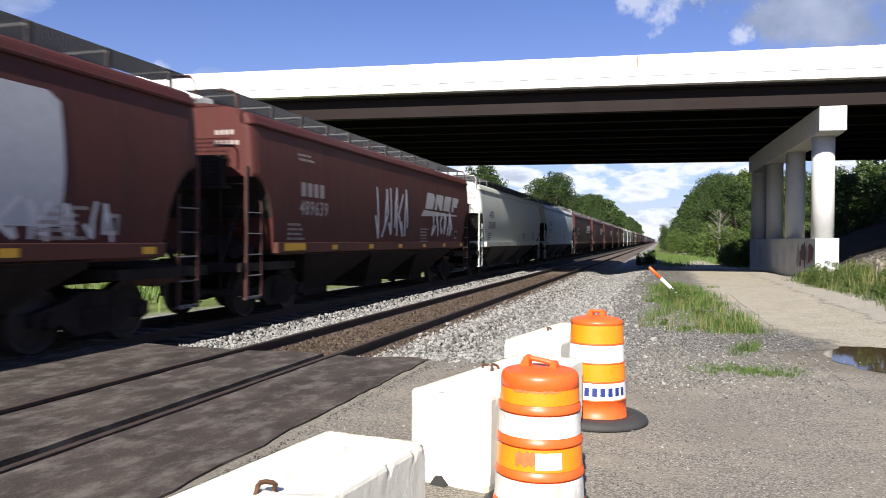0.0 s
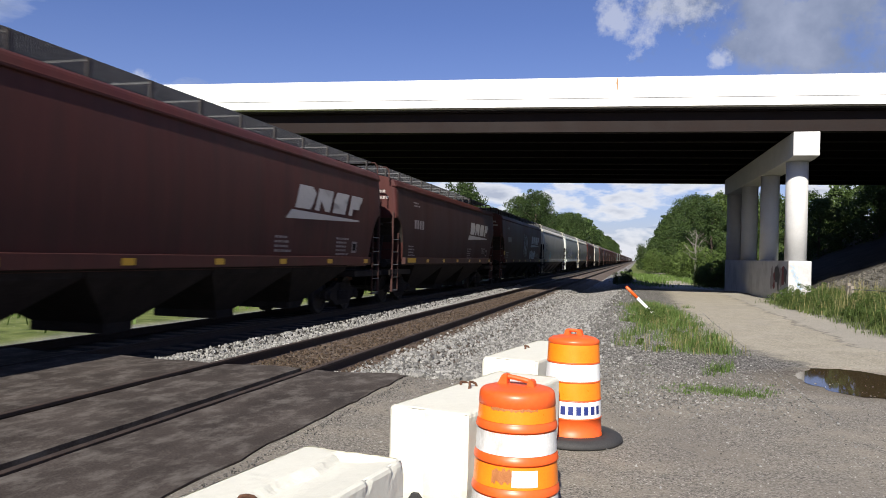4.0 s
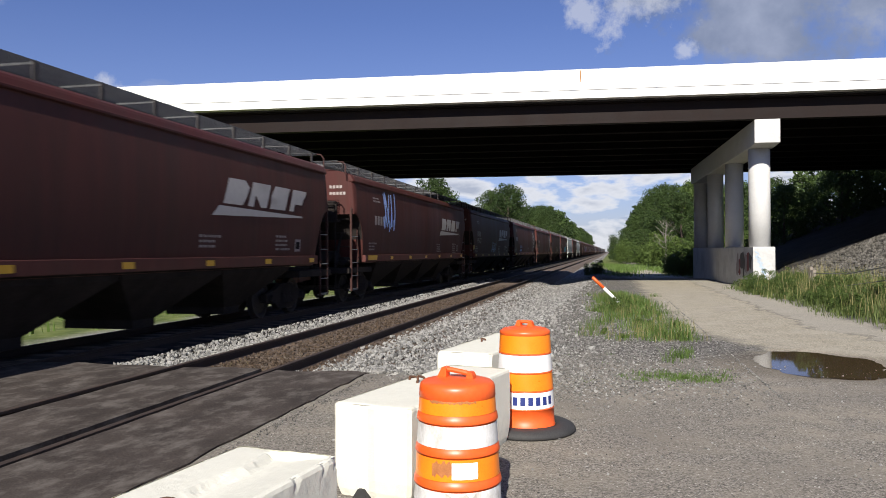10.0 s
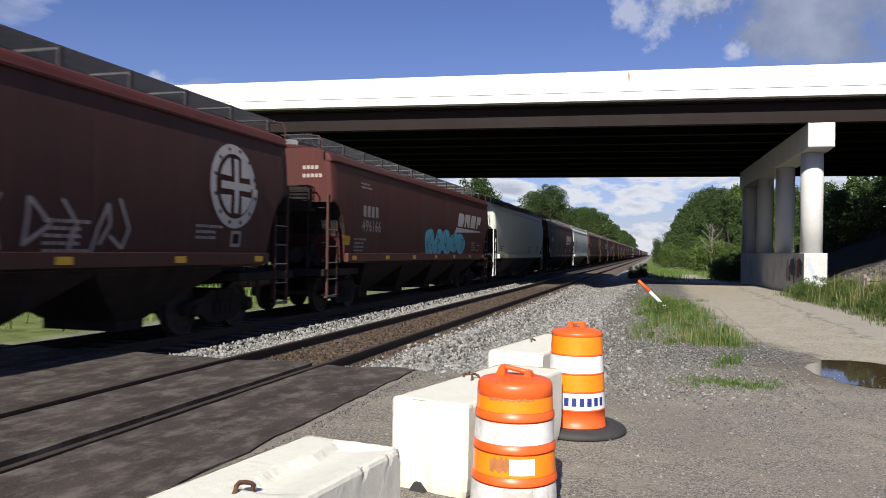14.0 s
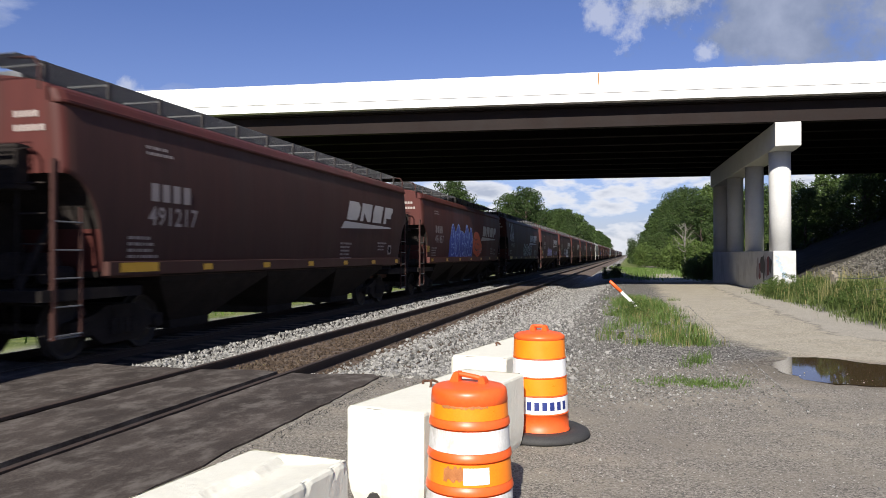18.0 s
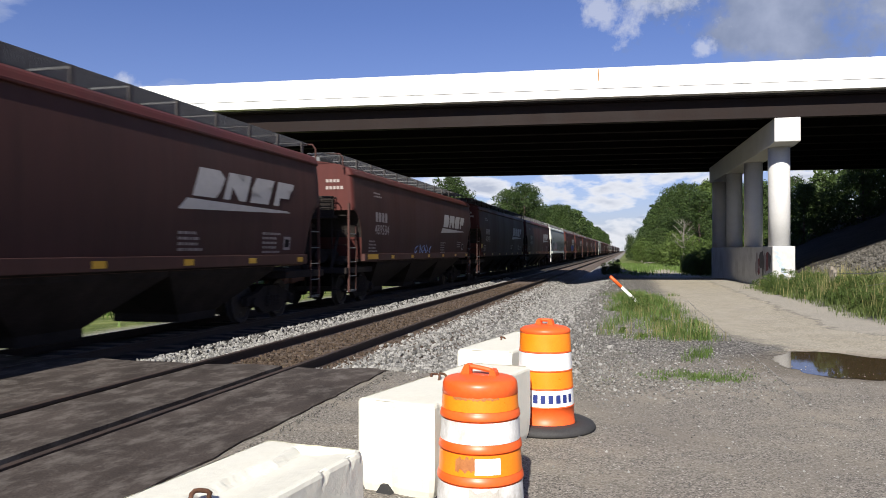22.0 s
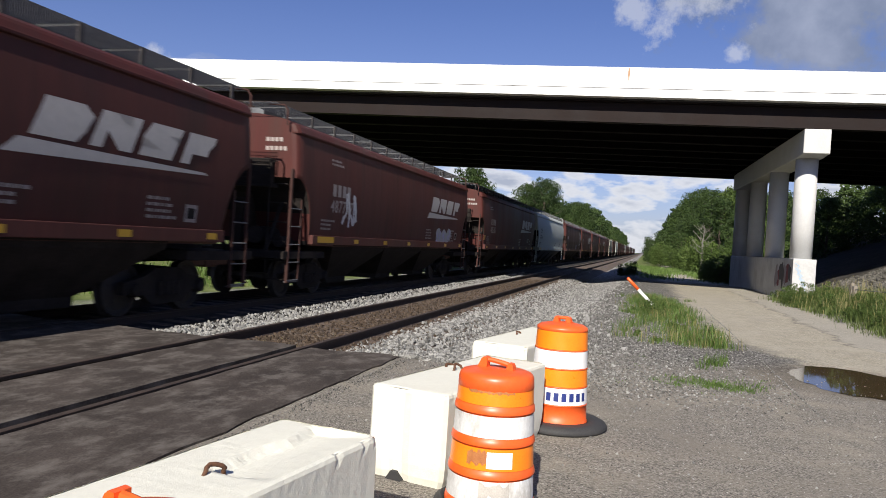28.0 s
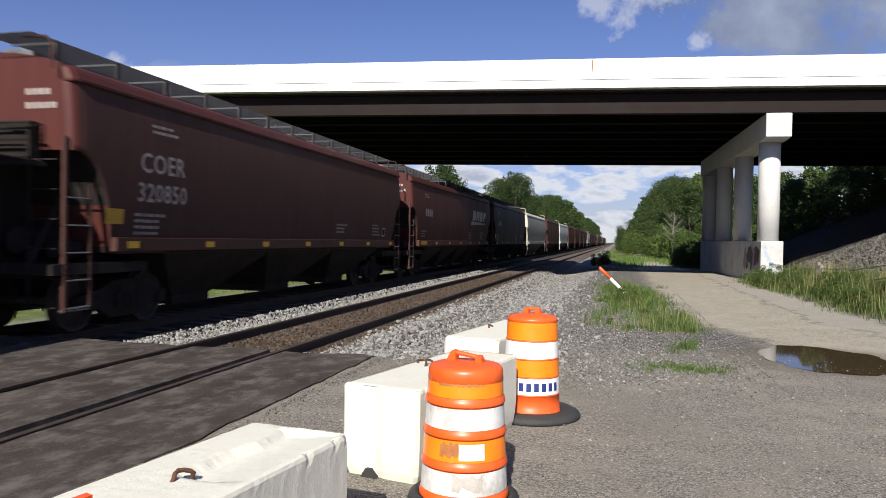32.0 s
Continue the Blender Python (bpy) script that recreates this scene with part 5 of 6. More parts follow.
def add_graffiti():
    c = [row[0] for row in made]
    lay(c[0], "paint_patch", flat_mesh([(0, [(0, 0), (6.8, 0), (6.85, 0.7), (6.8, 1.6), (6.6, 1.72), (0, 1.72)])], silver), 8.2, 1.72, "large silver-grey painted patch", lift=0.002)
    scrawl(c[0], 14.0, 1.55, 1.9, 0.5, 6, white_spray, 2)
    scrawl(c[1], 6.6, 1.7, 2.6, 1.3, 6, white_spray, 3, 0.05)
    scrawl(c[1], 11.8, 1.75, 2.4, 0.8, 6, white_spray, 4, 0.06)
    scrawl(c[3], 12.3, 1.6, 1.5, 0.45, 5, lilac, 5, 0.02)
    scrawl(c[8], 8.5, 1.7, 1.5, 1.4, 6, white_spray, 6)
    spray(c[8], 11.5, 1.5, 2.6, 0.6, 4, white_spray, silver, black_spray, 7)
    scrawl(c[9], 5.2, 1.5, 0.9, 0.6, 3, cyan_spray, 8, 0.05)
    spray(c[10], 3.2, 1.5, 4.4, 1.1, 4, black_spray, silver, black_spray, 9)
    spray(c[10], 7.5, 1.5, 0.9, 0.85, 1, blue_spray, paint_colour("yellow_spray", (0.50, 0.42, 0.12)), black_spray, 31)
    scrawl(c[10], 13.0, 1.6, 1.3, 0.6, 6, blue_spray, 32, 0.03)
    scrawl(c[12], 4.6, 1.6, 3.4, 0.8, 8, white_spray, 10, 0.05)
    scrawl(c[15], 3.2, 2.4, 1.4, 1.2, 5, pale_blue, 11, 0.05)
    scrawl(c[16], 7.8, 1.6, 1.6, 0.6, 6, pale_blue, 12, 0.025)
    scrawl(c[17], 5.0, 1.6, 1.2, 0.5, 6, pale_blue, 13, 0.03)
    spray(c[20], 8.0, 1.48, 5.2, 0.9, 5, cyan_spray, cyan_spray, black_spray, 14)
    lay(c[26], "paint_patch", flat_mesh([(0, [(0, 0), (5.0, 0), (4.9, 0.8), (4.3, 1.1), (0.3, 1.15), (0, 0.7)])], blue_spray), 4.7, 1.52, "solid blue sprayed ground", lift=0.001)
    spray(c[26], 5.0, 1.5, 4.4, 1.35, 5, pale_blue, blue_spray, pale_blue, 15)
    spray(c[26], 9.9, 1.5, 1.8, 1.3, 1, orange_spray, orange_spray, black_spray, 16)
    spray(c[27], 8.2, 1.5, 4.4, 0.85, 5, white_spray, black_spray, white_spray, 17)
    scrawl(c[27], 1.6, 2.6, 1.6, 1.1, 4, white_spray, 18, 0.05)
    spray(c[28], 5.6, 1.4, 3.6, 0.8, 5, lilac, lilac, black_spray, 19)
    scrawl(c[28], 12.3, 1.6, 2.2, 0.4, 7, lilac, 20, 0.02)
    spray(c[29], 8.4, 1.5, 3.0, 0.8, 5, white_spray, white_spray, black_spray, 21)
    scrawl(c[31], 6.8, 1.5, 2.2, 0.3, 6, pale_blue, 22, 0.02)
    spray(c[34], 4.0, 1.5, 2.6, 0.9, 3, orange_spray, silver, orange_spray, 23)
    spray(c[34], 7.0, 1.5, 6.5, 1.1, 9, paint_colour("olive_spray", (0.10, 0.10, 0.06)), M["blue_grey_car"], paint_colour("olive_spray", (0.10, 0.10, 0.06)), 24)
    spray(c[35], 10.0, 1.45, 3.6, 0.8, 6, pale_blue, blue_spray, pale_blue, 25)
    scrawl(c[36], 5.2, 1.5, 2.4, 0.8, 6, white_spray, 26, 0.05)
    scrawl(c[39], 3.0, 1.8, 0.9, 0.8, 4, white_spray, 27, 0.05)
    spray(c[39], 12.0, 1.45, 2.0, 0.6, 3, silver, silver, lilac, 28)
    scrawl(c[19], 8.5, 1.55, 4.5, 0.7, 9, M["mark_faded"], 33, 0.03)
    lay(c[29], "paint_patch", flat_mesh([(0, [(0, 0), (3.3, 0), (3.3, 0.2), (0, 0.2)])], white_spray), 8.2, 1.30, "white sprayed bar", lift=0.031, flat=True)
    scrawl(c[29], 5.9, 1.6, 1.5, 0.7, 6, silver, 34, 0.05)
    scrawl(c[42], 11.0, 1.5, 1.4, 0.5, 5, lilac, 29, 0.02)


add_graffiti()

# ---- concrete blocks ----


def concrete_block(x, y, z, turn, label, seed, loops, trough=0.0, length=1.82):
    """A road block: worn edges, a groove down each end, a dark wedge for the slot in its foot, lifting loops sunk in a
    rough top.
    """
    ob = thing("concrete_block", pose(x, y, z, 0, 0, turn))
    tagged(ob, label, "concrete block", "row of white concrete blocks")
    w, h, rim = 0.295, 0.62, 0.022
    bm = bmesh.new()
    gx = -0.08
    plan = [(-w, 0.025), (-w + 0.025, 0.0), (gx - 0.11, 0.0), (gx - 0.05, 0.016), (gx + 0.05, 0.016), (gx + 0.11, 0.0), (w - 0.025, 0.0), (w, 0.025), (w, length - 0.025), (w - 0.025, length), (gx + 0.11, length), (gx + 0.05, length - 0.016), (gx - 0.05, length - 0.016), (gx - 0.11, length), (-w + 0.025, length), (-w, length - 0.025)]
    dense = []
    for p, q in zip(plan, plan[1:] + plan[:1]):
        n = max(1, int((Vector(q) - Vector(p)).length / 0.035))
        dense += [(p[0] + (q[0] - p[0]) * k / n, p[1] + (q[1] - p[1]) * k / n) for k in range(n)]
    rows = []
    for zz, inset in [(0.0, 0.030), (0.05, 0.014), (0.13, 0.004), (0.22, 0.0), (0.31, 0.0), (0.40, 0.0), (0.48, 0.0), (0.55, 0.0), (h - 0.026, 0.0), (h - 0.009, 0.007), (h, rim)]:
        row = []
        for px, py in dense:
            r = noise.noise((px * 7 + seed, py * 7, zz * 7)) * 0.0018 + noise.noise((px * 33, py * 33 + seed, zz * 33)) * 0.0016
            chip = max(0.0, noise.noise((px * 26 + 3 * seed, py * 26, 2.0)) - 0.2) * 0.02 * (zz > h - 0.05)
            ix, iy = px * (1 - (inset + r + chip) / w), length / 2 + (py - length / 2) * (1 - (inset + r + chip) / (length / 2))
            row.append((ix, iy, zz - chip * 0.6))
        rows.append(row)
    loft(bm, rows, close=True)
    nx, ny = 26, 70
    grid = []
    for j in range(ny + 1):
        row = []
        for i in range(nx + 1):
            u, v = i / nx, j / ny
            px, py = (-w + rim - 0.007) + 2 * (w - rim + 0.007) * u, rim - 0.007 + (length - 2 * rim + 0.014) * v
            edge = min(1.0, 14 * min(u, 1 - u), 34 * min(v, 1 - v))
            d = 0.0018 * noise.noise((px * 6, py * 4, seed)) + 0.0012 * noise.noise((px * 22, py * 22, seed))
            step = -0.07 + 0.035 * noise.noise((3.0, py * 3, seed)) + 0.008 * noise.noise((7.0, py * 19, seed))
            d -= trough * smooth_step(step, step + 0.05, px) * (1 - 0.75 * smooth_step(0.02, 0.26, px)) * smooth_step(0.50, 0.56, v)
            row.append((px, py, h - 0.002 - 0.004 * (1 - edge) + d * edge))
        grid.append(row)
    loft(bm, grid)
    bmesh.ops.recalc_face_normals(bm, faces=bm.faces)
    part("block", bm, M["white_paint"], ob)
    # no slot is cut; a dark wedge paints its shade
    for yy in (0.0, length):
        bm = bmesh.new()
        prism(bm, [(gx - 0.06, 0.0), (gx + 0.06, 0.0), (gx + 0.02, 0.06), (gx - 0.02, 0.06)], "y", *((yy - 0.003, yy + 0.05) if yy == 0 else (yy - 0.05, yy + 0.003)))
        part("foot_notch", bm, M["notch_shade"], ob, "dark wedge for the shade of a drainage notch")
    for lx, yy, rise in loops:
        bm = bmesh.new()
        pts = [(lx, yy - 0.085, h - 0.07), (lx, yy - 0.08, h - 0.02)]
        for k in range(9):
            a = math.pi * k / 8
            pts.append((lx + 0.014 * math.sin(3 * a), yy - 0.07 * math.cos(a), h - 0.02 + rise * math.sin(a)))
        pts.append((lx, yy + 0.085, h - 0.07))
        part("lifting_loop", tube(bm, pts, 0.010, n=7), M["rust"], ob, "rusty bent steel lifting loop", smooth=True)
    return ob


M["peel_grey"] = surface("bare_grey_concrete", (0.30, 0.28, 0.25), (0.50, 0.47, 0.42), scale=10, rough=0.9, bump=0.3)
concrete_block(-1.775, -0.98, -0.03, -8.0, "white-painted concrete block with a hollowed top and rusty loop", 1, [(-0.005, 0.93, 0.04)], trough=0.04)
concrete_block(-1.45, 1.93, -0.03, -13.0, "white-painted concrete block with chipped edges beside a drum", 2, [(-0.25, 1.04, 0.03), (-0.12, 0.93, 0.06)])
concrete_block(-1.35, 4.55, -0.03, -10.5, "white-painted concrete block at the gravel's edge", 3, [(-0.147, 0.96, 0.045)])

# ---- traffic drums ----


def drum(x, y, turn, worn, label, wide=1.0):
    ob = thing("traffic_drum", pose(x, y, -0.028, 0, 0, turn))
    tagged(ob, label, "traffic drum", "orange traffic drums")
    r = (lambda z: 0.268 - 0.055 * z) if worn else (lambda z: 0.268 - 0.05 * z)
    bm = lathe(bmesh.new(), [(q * wide if q > 0.35 else q, zz) for q, zz in ((0.28, 0.0), (0.44, 0.0), (0.455, 0.02), (0.44, 0.05), (0.40, 0.07), (0.30, 0.075), (0.27, 0.04))], n=48, cap=False)
    part("rubber_base", bm, M["rubber"], ob, "flat black rubber ring base", smooth=True)
    if worn:
        ribs = [(0.05, 0.105), (0.245, 0.30), (0.43, 0.485), (0.615, 0.67)]
        sheets = [(0.108, 0.243, "white"), (0.303, 0.428, "orange"), (0.488, 0.613, "white"), (0.673, 0.755, "orange")]
        prof = []
        for a, b in ribs:
            prof += [(r(a), a + 0.004), (r(a) + 0.010, a + 0.008), (r(a) + 0.011, a + 0.014), (r(b) + 0.008, b - 0.012), (r(b) + 0.002, b - 0.005), (r(b), b)]
        top = [(r(0.757), 0.757), (r(0.76) + 0.005, 0.762), (r(0.82) + 0.004, 0.815), (r(0.83) - 0.002, 0.832), (r(0.84) - 0.014, 0.843), (r(0.84) - 0.04, 0.850), (0.10, 0.862), (0.0001, 0.864)]
        zt, span = 0.85, 0.085
    else:
        ribs = [(0.055, 0.07), (0.215, 0.227), (0.375, 0.387), (0.535, 0.547), (0.70, 0.712)]
        sheets = [(0.229, 0.373, "white"), (0.389, 0.533, "orange"), (0.549, 0.698, "white"), (0.714, 0.868, "orange")]
        prof = []
        for a, b in ribs:
            prof += [(r(a), a), (r(a) + 0.006, a + 0.003), (r(b) + 0.006, b - 0.003), (r(b), b)]
        top = [(r(0.87), 0.87), (r(0.87) + 0.006, 0.875), (r(0.89) + 0.004, 0.90), (r(0.9) - 0.03, 0.922), (0.10, 0.94), (0.0001, 0.942)]
        zt, span = 0.93, 0.055
    part("shell", lathe(bmesh.new(), prof + top, n=64, cap=False), M["orange"], ob, "orange plastic shell with stepped ribs", smooth=True)
    for lo, hi, c in sheets:
        bm = lathe(bmesh.new(), [(r(lo) + 0.003, lo), (r(hi) + 0.003, hi)], n=64, cap=False)
        part("reflective_band", bm, M[("dirty_sheet" if worn else "white_sheet") if c == "white" else "orange_sheet"], ob, "white reflective band" if c == "white" else "orange reflective band", smooth=True)
    bm = bmesh.new()
    for s in (-1, 1):
        prism(bm, [(s * (span - 0.028), zt - 0.02), (s * (span + 0.044), zt - 0.035), (s * (span + 0.018), zt + 0.048), (s * (span + 0.006), zt + 0.062), (s * (span - 0.016), zt + 0.062)], "y", -0.028, 0.028)
    tube(bm, [(-span, 0, zt + 0.047), (-span * 0.4, 0, zt + 0.050), (span * 0.4, 0, zt + 0.050), (span, 0, zt + 0.047)], 0.015, n=8)
    part("handle", bm, M["orange"], ob, "moulded orange carrying handle", at=pose(0, 0, zt, 0, 8 if worn else 0, 12 if worn else 8) @ pose(0, 0, -zt))
    return ob, r


def wrap(r, a0, a1, z0, z1, lift, n=8, ragged=0.0, seed=0):
    """A patch laid on the drum's wall; angles in degrees from -y, towards +x."""
    rng = random.Random(seed)
    bm = bmesh.new()
    rows = []
    for k in range(n + 1):
        a = radians(a0 + (a1 - a0) * k / n)
        lo, hi = z0 + rng.uniform(-1, 1) * ragged, z1 + rng.uniform(-1, 1) * ragged
        rows.append([((r(q) + lift) * math.sin(a), -(r(q) + lift) * math.cos(a), q) for q in (lo, hi)])
    return loft(bm, rows)


near_drum, r1 = drum(-0.822, 1.70, -22, True, "scuffed orange traffic drum with peeling bands", 0.76)
part("patch", wrap(r1, 26, 61, 0.318, 0.412, 0.005), M["white_sheet"], near_drum, "white reflective patch")
part("peeled_patch", wrap(r1, -2, 30, 0.335, 0.412, 0.0045, n=14, ragged=0.014, seed=4), M["peel"], near_drum, "torn brown patch of old adhesive")
part("peeled_patch", wrap(r1, -10, 62, 0.744, 0.757, 0.0045, n=26, ragged=0.006, seed=6), M["peel"], near_drum)
part("peeled_patch", wrap(r1, 18, 58, 0.15, 0.225, 0.0045, n=9, ragged=0.018, seed=8), M["peel_grey"], near_drum, "scraped white band")
far_drum, r2 = drum(-0.68, 4.07, -20, False, "clean orange traffic drum with dark lettering bars")
# seven letter-sized bars on the lower white band
for k in range(7):
    a = -14 + 15.4 * k
    part("letter_bar", wrap(r2, a, a + 9.6, 0.262, 0.335, 0.006, n=2), M["navy"], far_drum)
hidden_drum, r3 = drum(-1.20, -1.12, -22, True, "orange traffic drum standing close to a block", 0.72)

# ---- leaning marker stick ----
bm = bmesh.new()
tube(bm, [(0, 0, 0.0), (0, 0, 0.85)], 0.045, n=10, mat=1)
tube(bm, [(0, 0, 0.85), (0, 0, 1.28), (0, 0, 1.30)], 0.046, n=10, mat=0, taper=[1, 1, 0.6])
stick = part("marker_stick", bm, [M["orange"], M["white_sheet"]], smooth=True)
stick.matrix_basis = Matrix.Translation((0.50, 19.0, -0.06)) @ Vector((-0.93, 0.0, 0.91)).to_track_quat("Z", "X").to_matrix().to_4x4()
tagged(stick, "leaning orange and white marker stick in the weeds", "marker post")

# ---- trees, bushes and grass ----


def leaf_cloud(clumps, per, size, rng, flat=0.8):
    """Vertices and faces of many small leaves on the rind of clumps (x, y, z, radius), facing more or less outwards."""
    vs, fs = [], []
    for cx, cy, cz, cr in clumps:
        for _ in range(per):
            p = Vector((rng.gauss(0, 1), rng.gauss(0, 1), rng.gauss(0, 1) + 0.35)).normalized()
            c = Vector((cx, cy, cz)) + Vector((p.x, p.y, p.z * flat)) * cr * rng.uniform(0.55, 1.05)
            n = (p + Vector((rng.gauss(0, 0.5), rng.gauss(0, 0.5), rng.gauss(0.25, 0.5)))).normalized()
            u = n.orthogonal().normalized()
            a = rng.uniform(0, 6.28)
            u = u * math.cos(a) + n.cross(u) * math.sin(a)
            v = n.cross(u)
            s = size * rng.uniform(0.6, 1.3)
            k = len(vs)
            vs += [c - u * s, c - v * s * 0.6, c + u * s - n * s * 0.25, c + v * s * 0.6 + u * s * 0.2]
            fs.append((k, k + 1, k + 2, k + 3))
    return vs, fs


def tree(name, height, spread, seed, leaves, n_clump=84, per=125, size=0.16, base=0.2, label=""):
    rng = random.Random(seed)
    ob = thing(name)
    tagged(ob, label, "tree", "trees along the railway")
    bm = bmesh.new()
    r0 = height * 0.018
    trunk = [(0, 0, -0.3)] + [(0.25 * rng.uniform(-1, 1), 0.25 * rng.uniform(-1, 1), height * f) for f in (0.2, 0.45, 0.7, 0.88)]
    tube(bm, trunk, r0, n=8, taper=[1.3, 1, 0.75, 0.45, 0.15])
    clumps = []
    mid, tall = height * (base + 1) / 2, height * (1 - base) / 2
    for k in range(n_clump):
        z = 1 - 2 * (k + 0.5) / n_clump
        a = 2.4 * k + rng.uniform(-0.5, 0.5)
        reach = rng.uniform(0.55, 0.98) if k % 4 else rng.uniform(0.2, 0.6)
        wide = math.sqrt(max(0.0, 1 - z * z)) * (1.0 - 0.18 * z)
        p = Vector((math.cos(a) * wide * spread * reach, math.sin(a) * wide * spread * reach, mid + z * tall * (0.75 + 0.25 * reach) * 0.94))
        clumps.append((p.x, p.y, p.z, spread * rng.uniform(0.16, 0.30)))
        if k % 7 == 3:
            s = Vector((0, 0, max(height * 0.12, p.z - 0.16 * height)))
            tube(bm, [s, (s + p) / 2 + Vector((0, 0, 0.15)), p], r0 * 0.35, n=5, taper=[1, 0.6, 0.2])
    part("trunk", bm, M["bark"], ob, smooth=True)
    vs, fs = leaf_cloud(clumps, per, size, rng)
    me = bpy.data.meshes.new("crown")
    me.from_pydata([tuple(v) for v in vs], [], fs)
    me.materials.append(leaves)
    part("crown", me, None, ob, "uneven leafy crown")
    return ob


def bush(height, spread, seed, leaves, label):
    rng = random.Random(seed)
    ob = thing("bush")
    tagged(ob, label, "bush", "bushes by the lane")
    bm = bmesh.new()
    clumps = []
    for k in range(9):
        a = 2.4 * k
        e = Vector((math.cos(a) * spread * rng.uniform(0.2, 0.8), math.sin(a) * spread * rng.uniform(0.2, 0.8), height * rng.uniform(0.5, 0.95)))
        tube(bm, [(0, 0, -0.1), e * 0.5, e], 0.03, n=4, taper=[1, 0.7, 0.3])
        clumps += [(e.x * rng.uniform(0.8, 1.2), e.y * rng.uniform(0.8, 1.2), e.z * f, spread * rng.uniform(0.22, 0.36)) for f in (0.15, 0.4, 0.65, 0.95)]
    part("woody_base", bm, M["bark"], ob)
    vs, fs = leaf_cloud(clumps, 130, 0.085, rng)
    me = bpy.data.meshes.new("foliage")
    me.from_pydata([tuple(v) for v in vs], [], fs)
    me.materials.append(leaves)
    part("foliage", me, None, ob)
    return ob


TREES = [
    tree("tree", 15.0, 4.6, 11, M["leaf_a"], label="broad leafy green tree beside the railway"),
    tree("tree", 17.0, 5.2, 12, M["leaf_a"], n_clump=92, label="tall round-crowned green tree beside the railway"),
    tree("tree", 12.0, 3.8, 13, M["leaf_b"], label="bright green leafy tree beside the railway"),
    tree("tree", 13.5, 4.2, 14, M["leaf_a"], base=0.06, label="leafy green tree branching low by the railway"),
    tree("tree", 15.0, 4.9, 15, M["leaf_a"], n_clump=60, per=44, size=0.34, base=0.08, label="leafy green tree far off in the wood"),
    tree("tree", 16.0, 4.6, 16, M["leaf_a"], n_clump=60, per=44, size=0.34, base=0.08, label="tall green tree far off in the wood"),
]
used = [False] * len(TREES)


def plant(k, x, y, z=-0.3, s=1.0, turn=0.0):
    m = Matrix.LocRotScale((x, y, z), Euler((0, 0, turn)), (s, s, s * random.uniform(0.94, 1.06)))
    if not used[k]:
        used[k] = True
        TREES[k].matrix_basis = m
        return TREES[k]
    ob = copy_thing(TREES[k], Matrix())
    ob.matrix_basis = m
    return ob


def woods():
    rng = random.Random(5)
    heights = (15.0, 17.0, 12.0, 13.5, 15.0, 16.0)

    def stand(k, x, y, h):
        plant(k, x + rng.uniform(-1, 1), y + rng.uniform(-1.5, 1.5), -0.5, h / heights[k] * rng.uniform(0.95, 1.04), rng.uniform(0, 6))

    # west side: a low clump, a gap, one great round group, then the long wall of the wood
    for x, y, h, k in ((-20, 80, 10.6, 3), (-21, 86, 11.2, 0), (-24, 92, 10.5, 3), (-21, 101, 9.6, 2), (-26, 112, 8.6, 2), (-27, 122, 8.5, 3), (-24, 132, 8, 2),
                       (-19.5, 148, 15.4, 1), (-21, 156, 16.2, 1), (-24, 151, 15.8, 0), (-26, 160, 15, 0), (-22, 170, 13, 3), (-23, 182, 12, 0), (-22, 194, 13, 3)):
        stand(k, x, y, h)
    y = 206.0
    while y < 760:
        for row in range(2):
            stand(rng.choice((4, 5)) if row or y > 250 else rng.choice((0, 1)), -21.5 - 7 * row, y, rng.uniform(13.5, 17.5) + min(3.0, (y - 206) * 0.02))
        y += 11 if y < 330 else 22
    # east side, beyond the bridge
    for x, y, h, k in ((13, 86, 9.6, 2), (10.8, 93, 10.2, 3), (15, 97, 11, 0), (10.2, 106, 11, 3), (12, 114, 12, 2), (9.6, 122, 12.6, 0), (13, 130, 13.5, 3), (9.4, 140, 13.2, 3), (11, 152, 15, 0), (9.4, 164, 15, 3), (10, 178, 16, 1), (9.2, 192, 16.5, 0), (9.6, 206, 17, 1)):
        stand(k, x, y, h)
        stand(rng.choice((4, 5)), x + 7.5, y + 4, h * 0.98)
    y = 222.0
    while y < 700:
        for row in range(2):
            stand(rng.choice((4, 5)), 9.8 + 7 * row, y, rng.uniform(14, 17.5) * (1 - 0.45 * smooth_step(300, 600, y)))
        y += 13 if y < 330 else 24
    # behind the pier and the embankment, in the bridge's shade
    for x, yy, k, s in ((12.5, 55.5, 3, 0.46), (16, 54.5, 0, 0.52), (19.5, 55.5, 3, 0.75), (23, 55.0, 0, 0.8), (27, 55.5, 3, 0.85), (31, 56, 0, 0.85), (17.5, 60, 1, 0.52), (24, 64, 1, 0.8), (30, 64, 1, 0.85), (36, 60, 0, 0.9), (42, 62, 4, 0.9), (48, 64, 5, 0.9), (13.5, 66, 0, 0.55), (15, 61, 3, 0.6), (21, 60, 4, 0.72), (26, 70, 5, 0.95), (33, 70, 4, 1.0), (19, 70, 5, 0.7)):
        plant(k, x, yy, 0.3, s, rng.uniform(0, 6))


